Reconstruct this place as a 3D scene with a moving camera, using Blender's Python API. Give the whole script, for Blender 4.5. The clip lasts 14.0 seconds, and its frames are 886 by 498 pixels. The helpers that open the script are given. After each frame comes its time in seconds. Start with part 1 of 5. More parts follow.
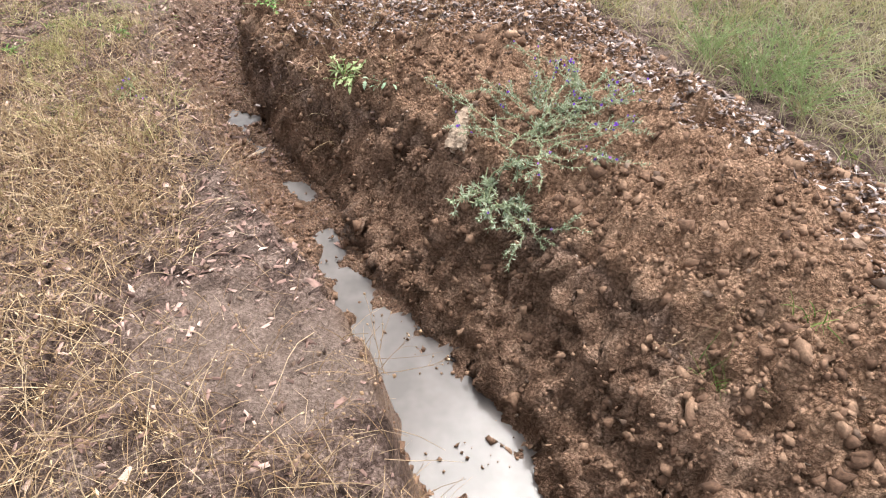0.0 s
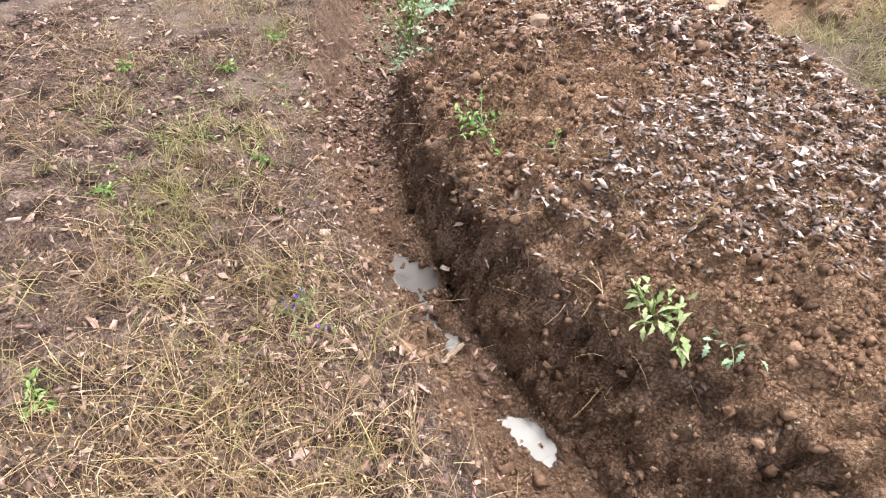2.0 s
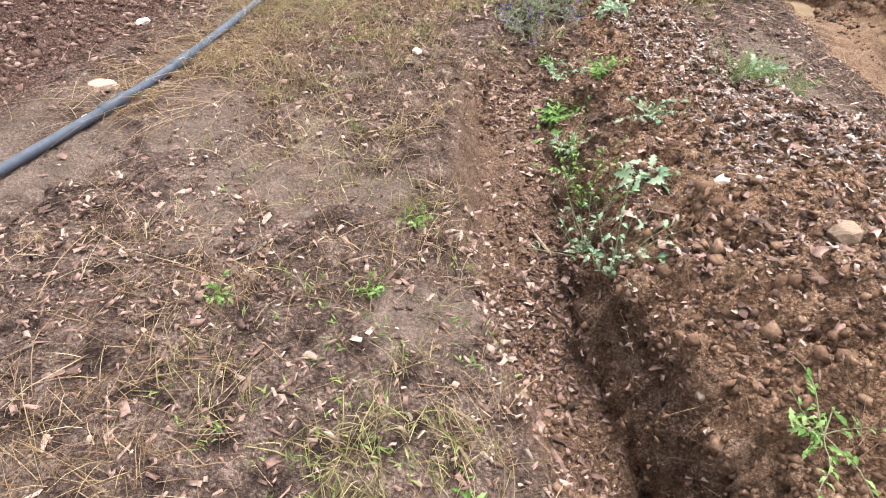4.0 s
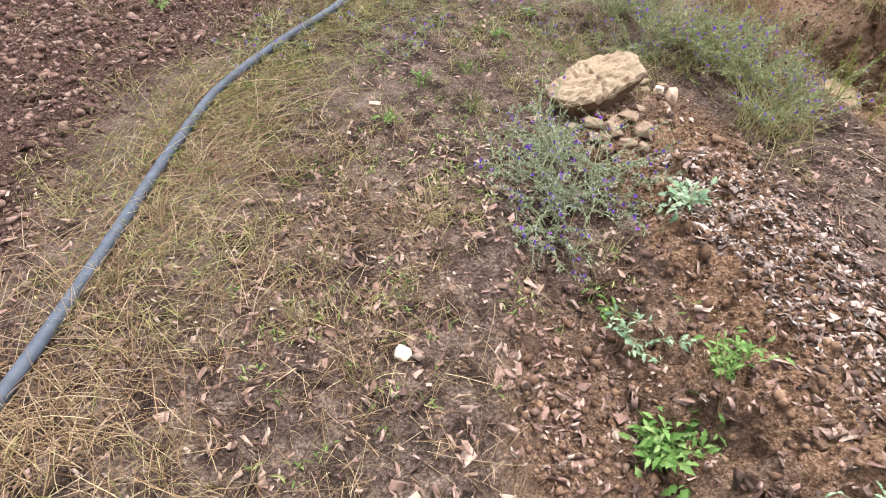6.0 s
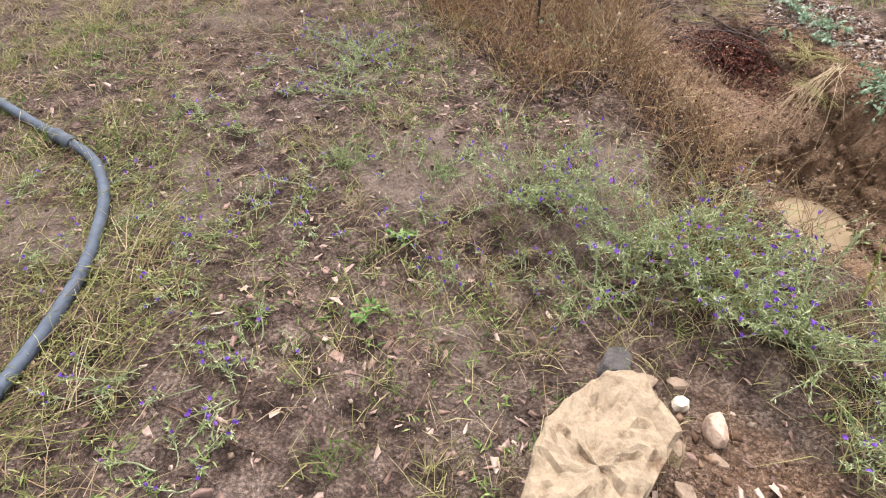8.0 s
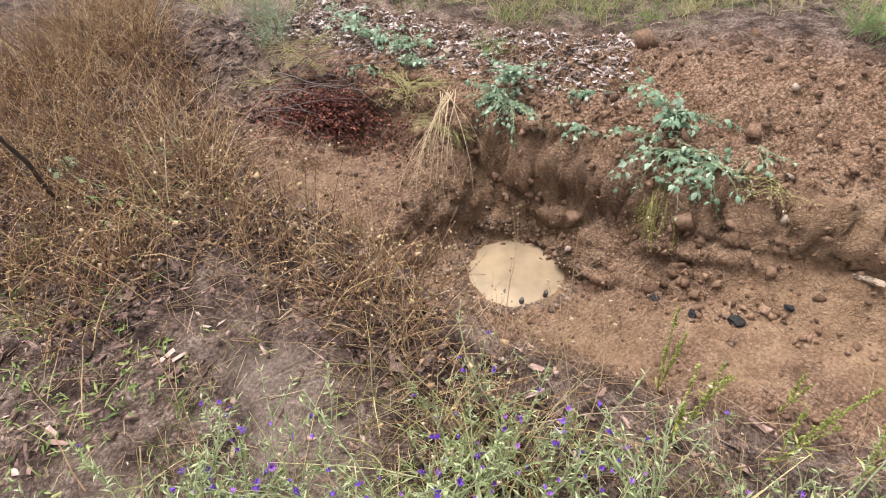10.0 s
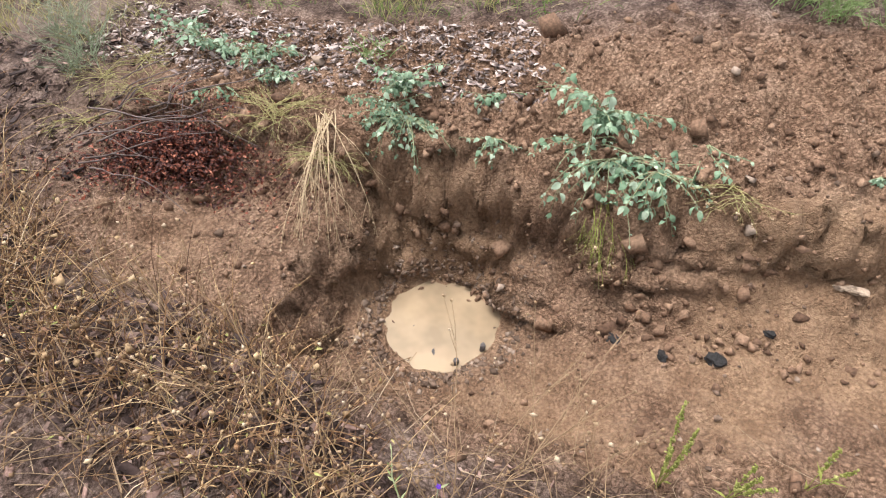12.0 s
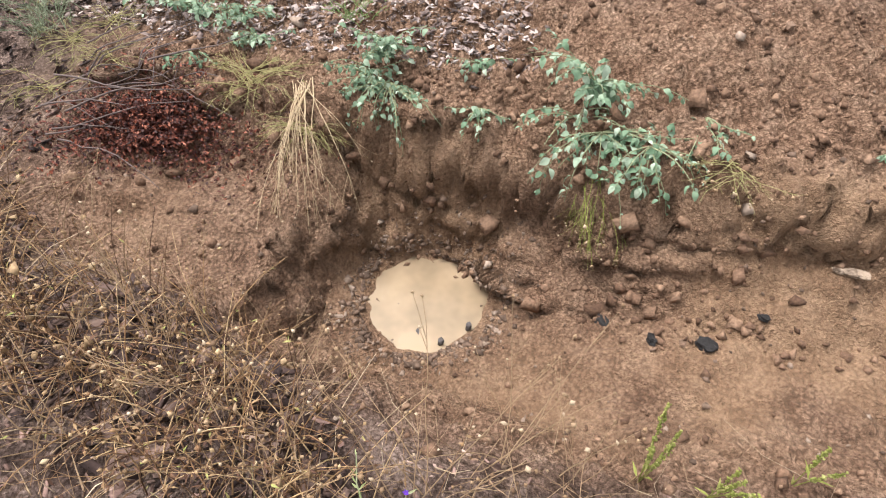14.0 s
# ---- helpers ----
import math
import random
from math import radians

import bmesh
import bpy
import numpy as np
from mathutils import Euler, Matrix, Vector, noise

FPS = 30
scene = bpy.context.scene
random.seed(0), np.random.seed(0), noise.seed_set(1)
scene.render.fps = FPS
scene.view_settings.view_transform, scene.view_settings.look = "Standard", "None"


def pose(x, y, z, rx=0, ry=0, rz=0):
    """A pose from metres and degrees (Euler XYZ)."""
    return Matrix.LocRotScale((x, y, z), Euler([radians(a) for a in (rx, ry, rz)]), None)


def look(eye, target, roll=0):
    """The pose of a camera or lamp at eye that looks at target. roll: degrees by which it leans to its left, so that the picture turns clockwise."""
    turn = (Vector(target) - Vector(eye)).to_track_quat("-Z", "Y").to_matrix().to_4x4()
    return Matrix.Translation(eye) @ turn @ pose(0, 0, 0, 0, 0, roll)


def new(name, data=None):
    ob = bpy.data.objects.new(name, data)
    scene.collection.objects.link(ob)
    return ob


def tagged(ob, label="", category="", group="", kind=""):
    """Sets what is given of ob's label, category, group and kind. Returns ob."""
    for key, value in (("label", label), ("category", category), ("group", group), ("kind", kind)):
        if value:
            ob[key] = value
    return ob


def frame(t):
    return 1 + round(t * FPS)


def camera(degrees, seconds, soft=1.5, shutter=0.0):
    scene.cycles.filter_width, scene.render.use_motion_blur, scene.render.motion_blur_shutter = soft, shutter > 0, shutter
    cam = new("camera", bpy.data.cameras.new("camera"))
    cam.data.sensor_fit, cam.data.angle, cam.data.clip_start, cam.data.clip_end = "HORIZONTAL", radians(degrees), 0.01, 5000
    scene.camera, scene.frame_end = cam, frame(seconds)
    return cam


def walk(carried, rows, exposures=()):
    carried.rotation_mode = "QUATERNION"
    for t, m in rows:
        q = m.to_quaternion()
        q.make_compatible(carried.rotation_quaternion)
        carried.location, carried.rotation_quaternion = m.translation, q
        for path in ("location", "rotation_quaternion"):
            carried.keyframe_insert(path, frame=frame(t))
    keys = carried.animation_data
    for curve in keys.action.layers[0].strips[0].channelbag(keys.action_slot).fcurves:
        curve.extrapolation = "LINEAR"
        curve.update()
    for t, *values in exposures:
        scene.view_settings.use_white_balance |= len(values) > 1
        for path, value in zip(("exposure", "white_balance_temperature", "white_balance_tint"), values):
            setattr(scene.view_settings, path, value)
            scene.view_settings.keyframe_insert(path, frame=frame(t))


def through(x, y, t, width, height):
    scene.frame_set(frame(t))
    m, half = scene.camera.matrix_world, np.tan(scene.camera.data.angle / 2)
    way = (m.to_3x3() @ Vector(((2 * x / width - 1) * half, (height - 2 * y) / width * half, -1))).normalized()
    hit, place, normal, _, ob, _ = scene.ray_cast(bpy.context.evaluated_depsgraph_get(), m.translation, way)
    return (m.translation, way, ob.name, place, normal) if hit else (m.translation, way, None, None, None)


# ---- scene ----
cam = camera(76.5, 14.0, soft=1.1)
PATH = [
    (0, (0.001, 0.0, 1.41), (0.003, 1.463, 0.046), 0.2),
    (0.5, (-0.201, 0.341, 1.472), (-0.227, 1.743, 0.047), 1.0),
    (1, (-0.509, 0.728, 1.432), (-0.542, 2.112, -0.011), 1.9),
    (1.5, (-0.849, 1.112, 1.496), (-0.872, 2.489, 0.045), 2.6),
    (2, (-1.147, 1.593, 1.51), (-1.179, 2.962, 0.052), 2.8),
    (2.5, (-1.484, 1.959, 1.525), (-1.481, 3.347, 0.086), 4.3),
    (3, (-1.778, 2.3, 1.523), (-1.778, 3.698, 0.092), 4.0),
    (3.2, (-1.871, 2.412, 1.526), (-1.868, 3.807, 0.093), 3.8),
    (5.3, (-2.302, 4.103, 1.536), (-2.181, 5.486, 0.095), 2.8),
    (5.5, (-2.33, 4.346, 1.527), (-2.172, 5.725, 0.087), 2.9),
    (6, (-2.356, 4.898, 1.516), (-2.094, 6.273, 0.088), 2.7),
    (6.5, (-2.304, 5.527, 1.511), (-1.982, 6.891, 0.084), 2.5),
    (7, (-2.254, 6.123, 1.518), (-1.869, 7.48, 0.1), 2.6),
    (7.5, (-2.065, 6.555, 1.503), (-1.57, 7.892, 0.1), 2.1),
    (8, (-1.809, 6.946, 1.508), (-1.131, 8.205, 0.11), 1.1),
    (8.5, (-1.53, 7.308, 1.45), (-0.6, 8.408, 0.063), -0.4),
    (9, (-1.217, 7.488, 1.458), (-0.093, 8.361, 0.052), -1.7),
    (9.2, (-1.098, 7.552, 1.472), (0.078, 8.34, 0.06), -1.9),
    (11.3, (-0.387, 7.823, 1.27), (1.03, 8.056, -0.123), 0.1),
    (11.5, (-0.33, 7.855, 1.273), (1.072, 8.059, -0.138), 0.2),
    (12, (-0.243, 7.857, 1.234), (1.14, 8.031, -0.2), 0.0),
    (12.5, (-0.158, 7.827, 1.215), (1.189, 8.003, -0.253), -0.3),
    (13, (-0.14, 7.814, 1.212), (1.176, 7.988, -0.284), -0.2),
    (13.5, (-0.135, 7.804, 1.215), (1.155, 7.974, -0.304), -0.2),
    (14, (-0.131, 7.808, 1.222), (1.139, 7.977, -0.314), -0.3),
]
EXPOSURES = [(0, 1.74), (3.2, 1.72), (5.4, 1.51), (9.0, 1.48), (14, 1.49)]
walk(cam, [(t, look(eye, target, roll)) for t, eye, target, roll in PATH], EXPOSURES)

SEED = 7
rng = np.random.default_rng(SEED)

# ---- sky and daylight: thin bright overcast ----
SUN_ELEVATION, SUN_TURN = 67.0, 34.0
world = bpy.data.worlds.new("sky")
scene.world = world
world.use_nodes = True
wn = world.node_tree
sky = wn.nodes.new("ShaderNodeTexSky")
sky.sky_type = "NISHITA"
sky.sun_disc = False
sky.sun_elevation, sky.sun_rotation = radians(SUN_ELEVATION), radians(SUN_TURN)
sky.dust_density = 4.0
pale = wn.nodes.new("ShaderNodeHueSaturation")
pale.inputs["Saturation"].default_value = 0.18
wn.links.new(sky.outputs[0], pale.inputs["Color"])
wn.links.new(pale.outputs[0], wn.nodes["Background"].inputs[0])
wn.nodes["Background"].inputs[1].default_value = 0.15
sun = new("sun", bpy.data.lights.new("sun", "SUN"))
sun.data.energy, sun.data.angle, sun.data.color = 1.3, radians(32), (1.0, 0.965, 0.935)
sun.rotation_euler = (radians(90 - SUN_ELEVATION), 0, radians(180 - SUN_TURN))  # from ahead, over the spoil bank
sun.location = (0, 4, 12)


# ---- materials ----
def ramp(nt, fac, stops):
    r = nt.nodes.new("ShaderNodeValToRGB")
    while len(r.color_ramp.elements) < len(stops):
        r.color_ramp.elements.new(0.5)
    for e, (p, c) in zip(r.color_ramp.elements, stops):
        e.position, e.color = p, (*c, 1)
    nt.links.new(fac, r.inputs[0])
    return r.outputs[0]


def mix(nt, fac, a, b, kind="MIX"):
    m = nt.nodes.new("ShaderNodeMix")
    m.data_type, m.blend_type = "RGBA", kind
    for sock, v in ((m.inputs[0], fac), (m.inputs[6], a), (m.inputs[7], b)):
        if isinstance(v, (int, float)):
            sock.default_value = v
        elif isinstance(v, tuple):
            sock.default_value = (*v, 1)
        else:
            nt.links.new(v, sock)
    return m.outputs[2]


def maths(nt, op, a, b=0.0):
    m = nt.nodes.new("ShaderNodeMath")
    m.operation = op
    for sock, v in ((m.inputs[0], a), (m.inputs[1], b)):
        if isinstance(v, (int, float)):
            sock.default_value = v
        else:
            nt.links.new(v, sock)
    return m.outputs[0]


def cloud(nt, scale, detail=4.0, rough=0.6):
    n = nt.nodes.new("ShaderNodeTexNoise")
    n.inputs["Scale"].default_value, n.inputs["Detail"].default_value = scale, detail
    n.inputs["Roughness"].default_value = rough
    nt.links.new(COORD[nt.as_pointer()], n.inputs["Vector"])
    return n.outputs[0]


def crumb(nt, scale):
    """Distance to the nearest of scattered grains, warped so that they are uneven."""
    v = nt.nodes.new("ShaderNodeTexVoronoi")
    v.inputs["Scale"].default_value = scale
    v.inputs["Randomness"].default_value = 1.0
    n = nt.nodes.new("ShaderNodeTexNoise")
    n.inputs["Scale"].default_value, n.inputs["Detail"].default_value = scale * 0.45, 3.0
    nt.links.new(COORD[nt.as_pointer()], n.inputs["Vector"])
    warp = nt.nodes.new("ShaderNodeVectorMath")
    warp.operation = "MULTIPLY_ADD"
    warp.inputs[1].default_value = (1.6 / scale,) * 3
    nt.links.new(n.outputs["Color"], warp.inputs[0])
    nt.links.new(COORD[nt.as_pointer()], warp.inputs[2])
    nt.links.new(warp.outputs[0], v.inputs["Vector"])
    return v.outputs["Distance"]


COORD = {}


def material(name, rough=0.85):
    m = bpy.data.materials.new(name)
    m.use_nodes = True
    nt = m.node_tree
    COORD[nt.as_pointer()] = nt.nodes.new("ShaderNodeNewGeometry").outputs["Position"]
    b = nt.nodes["Principled BSDF"]
    b.inputs["Roughness"].default_value = rough
    b.inputs["Specular IOR Level"].default_value = 0.5 if rough < 0.3 else 0.18
    return m, nt, b


def relief(nt, b, height, strength, distance):
    n = nt.nodes.new("ShaderNodeBump")
    n.inputs["Strength"].default_value, n.inputs["Distance"].default_value = strength, distance
    nt.links.new(height, n.inputs["Height"])
    nt.links.new(n.outputs[0], b.inputs["Normal"])


def per_piece(nt):
    """A random value for every piece of a joined mesh."""
    return nt.nodes.new("ShaderNodeNewGeometry").outputs["Random Per Island"]


def varied(name, stops, rough=0.8, grain=60.0, depth=0.25, speck=0.35, through=0.0):
    """Pieces whose colour differs from one to the next, with a fine grain."""
    m, nt, b = material(name, rough)
    col = ramp(nt, per_piece(nt), stops)
    g = cloud(nt, grain, 3.0)
    dark = ramp(nt, g, [(0.3, (1 - speck,) * 3), (0.7, (1 + 0.2 * speck,) * 3)])
    nt.links.new(mix(nt, 1.0, col, dark, "MULTIPLY"), b.inputs["Base Color"])
    relief(nt, b, g, depth, 0.004)
    if through:
        t = nt.nodes.new("ShaderNodeBsdfTranslucent")
        nt.links.new(col, t.inputs[0])
        s = nt.nodes.new("ShaderNodeMixShader")
        s.inputs[0].default_value = through
        nt.links.new(b.outputs[0], s.inputs[1])
        nt.links.new(t.outputs[0], s.inputs[2])
        nt.links.new(s.outputs[0], nt.nodes["Material Output"].inputs[0])
    return m


def attribute(nt, name):
    a = nt.nodes.new("ShaderNodeAttribute")
    a.attribute_name = name
    return a.outputs["Fac"]


def soil_material():
    m, nt, b = material("soil", 0.8)
    big, mid, fine, grit = cloud(nt, 1.3, 5), cloud(nt, 9, 5), cloud(nt, 75, 5), cloud(nt, 300, 3)
    col = ramp(nt, mid, [(0.36, (0.058, 0.04, 0.035)), (0.5, (0.16, 0.113, 0.097)), (0.66, (0.295, 0.22, 0.19))])
    grey = ramp(nt, fine, [(0.3, (0.115, 0.085, 0.07)), (0.7, (0.195, 0.15, 0.125))])
    patch = maths(nt, "MULTIPLY", maths(nt, "SUBTRACT", big, 0.52), 4.0)
    patch.node.use_clamp = True
    col = mix(nt, patch, col, grey)
    col = mix(nt, attribute(nt, "mud"), col, grey)
    red = ramp(nt, mid, [(0.28, (0.21, 0.124, 0.083)), (0.5, (0.33, 0.207, 0.141)), (0.75, (0.43, 0.288, 0.204))])
    col = mix(nt, attribute(nt, "red"), col, red)
    ochre = ramp(nt, mid, [(0.3, (0.18, 0.11, 0.066)), (0.7, (0.285, 0.186, 0.117))])
    col = mix(nt, attribute(nt, "ochre"), col, ochre)
    loam = ramp(nt, fine, [(0.3, (0.08, 0.05, 0.042)), (0.7, (0.19, 0.12, 0.1))])
    col = mix(nt, attribute(nt, "loam"), col, loam)
    damp = maths(nt, "SUBTRACT", 1.0, maths(nt, "MULTIPLY", maths(nt, "MAXIMUM", attribute(nt, "mud"), maths(nt, "MULTIPLY", attribute(nt, "ochre"), 0.8)), 0.8))
    crumbs = ramp(nt, fine, [(0.33, (0.55, 0.53, 0.51)), (0.62, (1.22, 1.22, 1.22))])
    col = mix(nt, maths(nt, "MULTIPLY", damp, 0.8), col, crumbs, "MULTIPLY")
    # shade in the gaps between soil grains, multiplied into the colour
    pit_shade = ramp(nt, crumb(nt, 80.0), [(0.3, (1.2, 1.2, 1.2)), (0.68, (0.52, 0.49, 0.46))])
    col = mix(nt, maths(nt, "MULTIPLY", damp, 0.75), col, pit_shade, "MULTIPLY")
    spots = ramp(nt, grit, [(0.35, (0.72, 0.7, 0.68)), (0.62, (1.12, 1.12, 1.1))])
    col = mix(nt, maths(nt, "MULTIPLY", damp, 0.6), col, spots, "MULTIPLY")
    wet = attribute(nt, "wet")
    col = mix(nt, wet, col, mix(nt, 1.0, col, (0.84, 0.8, 0.76), "MULTIPLY"))
    nt.links.new(col, b.inputs["Base Color"])
    nt.links.new(maths(nt, "SUBTRACT", 0.88, maths(nt, "MULTIPLY", wet, maths(nt, "ADD", 0.12, maths(nt, "MULTIPLY", mid, 0.5)))), b.inputs["Roughness"])
    nt.links.new(maths(nt, "ADD", 0.06, maths(nt, "MULTIPLY", wet, 0.3)), b.inputs["Specular IOR Level"])
    cell = crumb(nt, 80.0)
    cell2 = crumb(nt, 200.0)
    h = maths(nt, "ADD", maths(nt, "MULTIPLY", fine, 0.75), maths(nt, "MULTIPLY", grit, 0.15))
    h = maths(nt, "SUBTRACT", h, maths(nt, "MULTIPLY", cell, 0.38))
    h = maths(nt, "SUBTRACT", h, maths(nt, "MULTIPLY", cell2, 0.3))
    relief(nt, b, maths(nt, "MULTIPLY", h, damp), 1.0, 0.03)
    return m


def water_material(name, tone, clear):
    m, nt, b = material(name, 0.16)
    n = cloud(nt, 5, 3)
    nt.links.new(ramp(nt, n, [(0.38, tuple(0.78 * v for v in tone)), (0.62, tuple(1.1 * v for v in tone))]), b.inputs["Base Color"])
    b.inputs["IOR"].default_value = 1.33
    b.inputs["Coat Weight"].default_value = clear
    b.inputs["Coat Roughness"].default_value = 0.02
    relief(nt, b, cloud(nt, 14, 2), 0.06, 0.01)
    return m


def stone_material(name, light, dark, scale=14.0):
    m, nt, b = material(name, 0.88)
    a, c = cloud(nt, scale, 6, 0.65), cloud(nt, scale * 6, 4)
    col = ramp(nt, a, [(0.32, dark), (0.48, light), (0.75, tuple(min(1, v * 1.15) for v in light))])
    col = mix(nt, 0.5, col, ramp(nt, c, [(0.3, (0.7, 0.66, 0.62)), (0.55, (1.05, 1.05, 1.05))]), "MULTIPLY")
    nt.links.new(col, b.inputs["Base Color"])
    relief(nt, b, maths(nt, "ADD", a, maths(nt, "MULTIPLY", c, 0.12)), 0.7, 0.02)
    return m


def plain(name, base, rough=0.6, grain=40.0, depth=0.2, metal=0.0):
    m, nt, b = material(name, rough)
    g = cloud(nt, grain, 4)
    nt.links.new(ramp(nt, g, [(0.3, tuple(0.72 * v for v in base)), (0.7, tuple(1.15 * v for v in base))]), b.inputs["Base Color"])
    b.inputs["Metallic"].default_value = metal
    relief(nt, b, g, depth, 0.003)
    return m


SOIL = soil_material()
MUDDY = water_material("muddy_water", (0.125, 0.112, 0.105), 0.0)
OCHRE_WATER = water_material("ochre_water", (0.29, 0.215, 0.14), 0.0)
DULL_WATER = water_material("brown_water", (0.3, 0.22, 0.15), 0.12)
STRAW = varied("dry_straw", [(0.0, (0.12, 0.07, 0.042)), (0.35, (0.27, 0.172, 0.1)), (0.75, (0.37, 0.26, 0.163)), (1.0, (0.54, 0.425, 0.3))], 0.7, 80)
RUST_GRASS = varied("rusty_dry_grass", [(0.0, (0.07, 0.036, 0.022)), (0.35, (0.2, 0.11, 0.058)), (0.7, (0.36, 0.22, 0.112)), (1.0, (0.58, 0.42, 0.24))], 0.75, 80)
PALE_GRASS = varied("pale_dead_grass", [(0.0, (0.2, 0.19, 0.09)), (0.5, (0.38, 0.34, 0.19)), (1.0, (0.56, 0.5, 0.34))], 0.75, 80, through=0.2)
TAN_GRASS = varied("tan_dead_grass", [(0.0, (0.15, 0.09, 0.048)), (0.5, (0.36, 0.245, 0.138)), (1.0, (0.58, 0.45, 0.29))], 0.75, 80)
YELLOW_GRASS = varied("yellow_green_grass", [(0.0, (0.2, 0.2, 0.075)), (0.5, (0.38, 0.34, 0.15)), (1.0, (0.56, 0.48, 0.27))], 0.7, 80, through=0.25)
GREEN_GRASS = varied("green_grass", [(0.0, (0.07, 0.13, 0.03)), (0.5, (0.14, 0.22, 0.05)), (1.0, (0.26, 0.33, 0.1))], 0.65, 80, through=0.3)
WEED_GREEN = varied("seedling_green", [(0.0, (0.09, 0.14, 0.04)), (0.5, (0.18, 0.25, 0.075)), (1.0, (0.36, 0.4, 0.16))], 0.7, 80, through=0.25)
OLIVE = varied("olive_weeds", [(0.0, (0.1, 0.11, 0.035)), (0.5, (0.22, 0.22, 0.075)), (1.0, (0.42, 0.38, 0.18))], 0.7, 80, through=0.2)
FLAKES = varied("pale_leaf_flakes", [(0.0, (0.24, 0.145, 0.115)), (0.5, (0.34, 0.23, 0.185)), (1.0, (0.54, 0.41, 0.34))], 0.75, 70)
LITTER = varied("leaf_litter", [(0.0, (0.07, 0.045, 0.036)), (0.4, (0.18, 0.11, 0.09)), (0.75, (0.33, 0.21, 0.175)), (1.0, (0.52, 0.38, 0.32))], 0.75, 70)
DEAD_LEAF = varied("curled_dead_leaves", [(0.0, (0.06, 0.03, 0.022)), (0.5, (0.17, 0.09, 0.055)), (0.9, (0.36, 0.24, 0.13)), (1.0, (0.3, 0.32, 0.1))], 0.75, 70)
DARK_LITTER = varied("rotting_leaf_litter", [(0.0, (0.035, 0.022, 0.02)), (0.6, (0.085, 0.052, 0.044)), (1.0, (0.24, 0.16, 0.13))], 0.75, 70)
CHIPS = varied("grey_wood_chips", [(0.0, (0.1, 0.075, 0.065)), (0.3, (0.18, 0.13, 0.115)), (0.65, (0.35, 0.27, 0.245)), (1.0, (0.57, 0.48, 0.44))], 0.75, 70)
CLODS = varied("soil_clods", [(0.0, (0.105, 0.06, 0.039)), (0.5, (0.195, 0.116, 0.076)), (1.0, (0.29, 0.183, 0.122))], 0.9, 90, 0.8, 0.5)
PEBBLES = varied("pebbles", [(0.0, (0.1, 0.066, 0.048)), (0.7, (0.19, 0.128, 0.094)), (1.0, (0.34, 0.26, 0.205))], 0.85, 60, 0.5)
LOAM_CLODS = varied("loam_clods", [(0.0, (0.1, 0.058, 0.048)), (0.6, (0.21, 0.125, 0.102)), (1.0, (0.36, 0.25, 0.21))], 0.85, 80, 0.7, 0.45)
BUFF = stone_material("buff_limestone", (0.3, 0.228, 0.16), (0.15, 0.095, 0.06), 17)
# boulder underside: soil stain and shade together in one darker colour
STAINED_SHADED = stone_material("soil_stained_shaded_limestone", (0.13, 0.08, 0.048), (0.06, 0.036, 0.022), 14)
COBBLE = stone_material("brown_stone", (0.27, 0.195, 0.145), (0.15, 0.102, 0.074), 22)
DARK_STONE = stone_material("dark_basalt", (0.09, 0.08, 0.078), (0.05, 0.045, 0.045), 18)
EARTHY = stone_material("earthy_stone", (0.17, 0.11, 0.077), (0.1, 0.062, 0.043), 24)
PALE_STONE = stone_material("pale_stone", (0.7, 0.6, 0.5), (0.5, 0.39, 0.3), 26)
PINK_STONE = stone_material("pink_stone", (0.5, 0.36, 0.28), (0.36, 0.25, 0.19), 22)
CHAR = plain("charcoal", (0.022, 0.02, 0.02), 0.75, 90, 0.9)
PIPE = plain("grey_polyethylene", (0.078, 0.092, 0.122), 0.55, 25, 0.12)
JOINT = plain("dark_coupling_plastic", (0.07, 0.08, 0.1), 0.4, 25, 0.1)

# ---- ground form ----
TAB = rng.random((256, 256))


def lattice(x, y):
    xi, yi = np.floor(x).astype(int), np.floor(y).astype(int)
    fx, fy = x - xi, y - yi
    fx, fy = fx * fx * (3 - 2 * fx), fy * fy * (3 - 2 * fy)
    g = lambda i, j: TAB[i & 255, j & 255]
    return (g(xi, yi) * (1 - fx) + g(xi + 1, yi) * fx) * (1 - fy) + (g(xi, yi + 1) * (1 - fx) + g(xi + 1, yi + 1) * fx) * fy - 0.5


def fbm(x, y, f, n=3):
    s, a = 0.0, 1.0
    for k in range(n):
        s = s + a * lattice(x * f + 17.3 * k, y * f + 9.1 * k)
        f, a = f * 2.03, a * 0.5
    return s


def cells(x, y, f):
    """Broken lumps packed side by side: 0 in the cracks, up to 1 on their tops."""
    x, y = (x + 0.16 / f * fbm(x, y, f * 1.3, 2) * 2) * f, (y + 0.16 / f * fbm(x + 31, y, f * 1.3, 2) * 2) * f
    ix, iy = np.floor(x).astype(int), np.floor(y).astype(int)
    one, two, tall = np.full(x.shape, 9.0), np.full(x.shape, 9.0), np.zeros(x.shape)
    for dx in (-1, 0, 1):
        for dy in (-1, 0, 1):
            i, j = ix + dx, iy + dy
            d = np.hypot(i + TAB[i & 255, j & 255] - x, j + TAB[(i + 91) & 255, (j + 37) & 255] - y)
            near = d < one
            two = np.where(near, one, np.minimum(two, d))
            tall = np.where(near, TAB[(i + 11) & 255, (j + 173) & 255], tall)
            one = np.where(near, d, one)
    return np.clip((two - one) / 0.22, 0, 1) * (0.3 + 0.7 * tall)


def smooth(t):
    t = np.clip(t, 0, 1)
    return t * t * (3 - 2 * t)


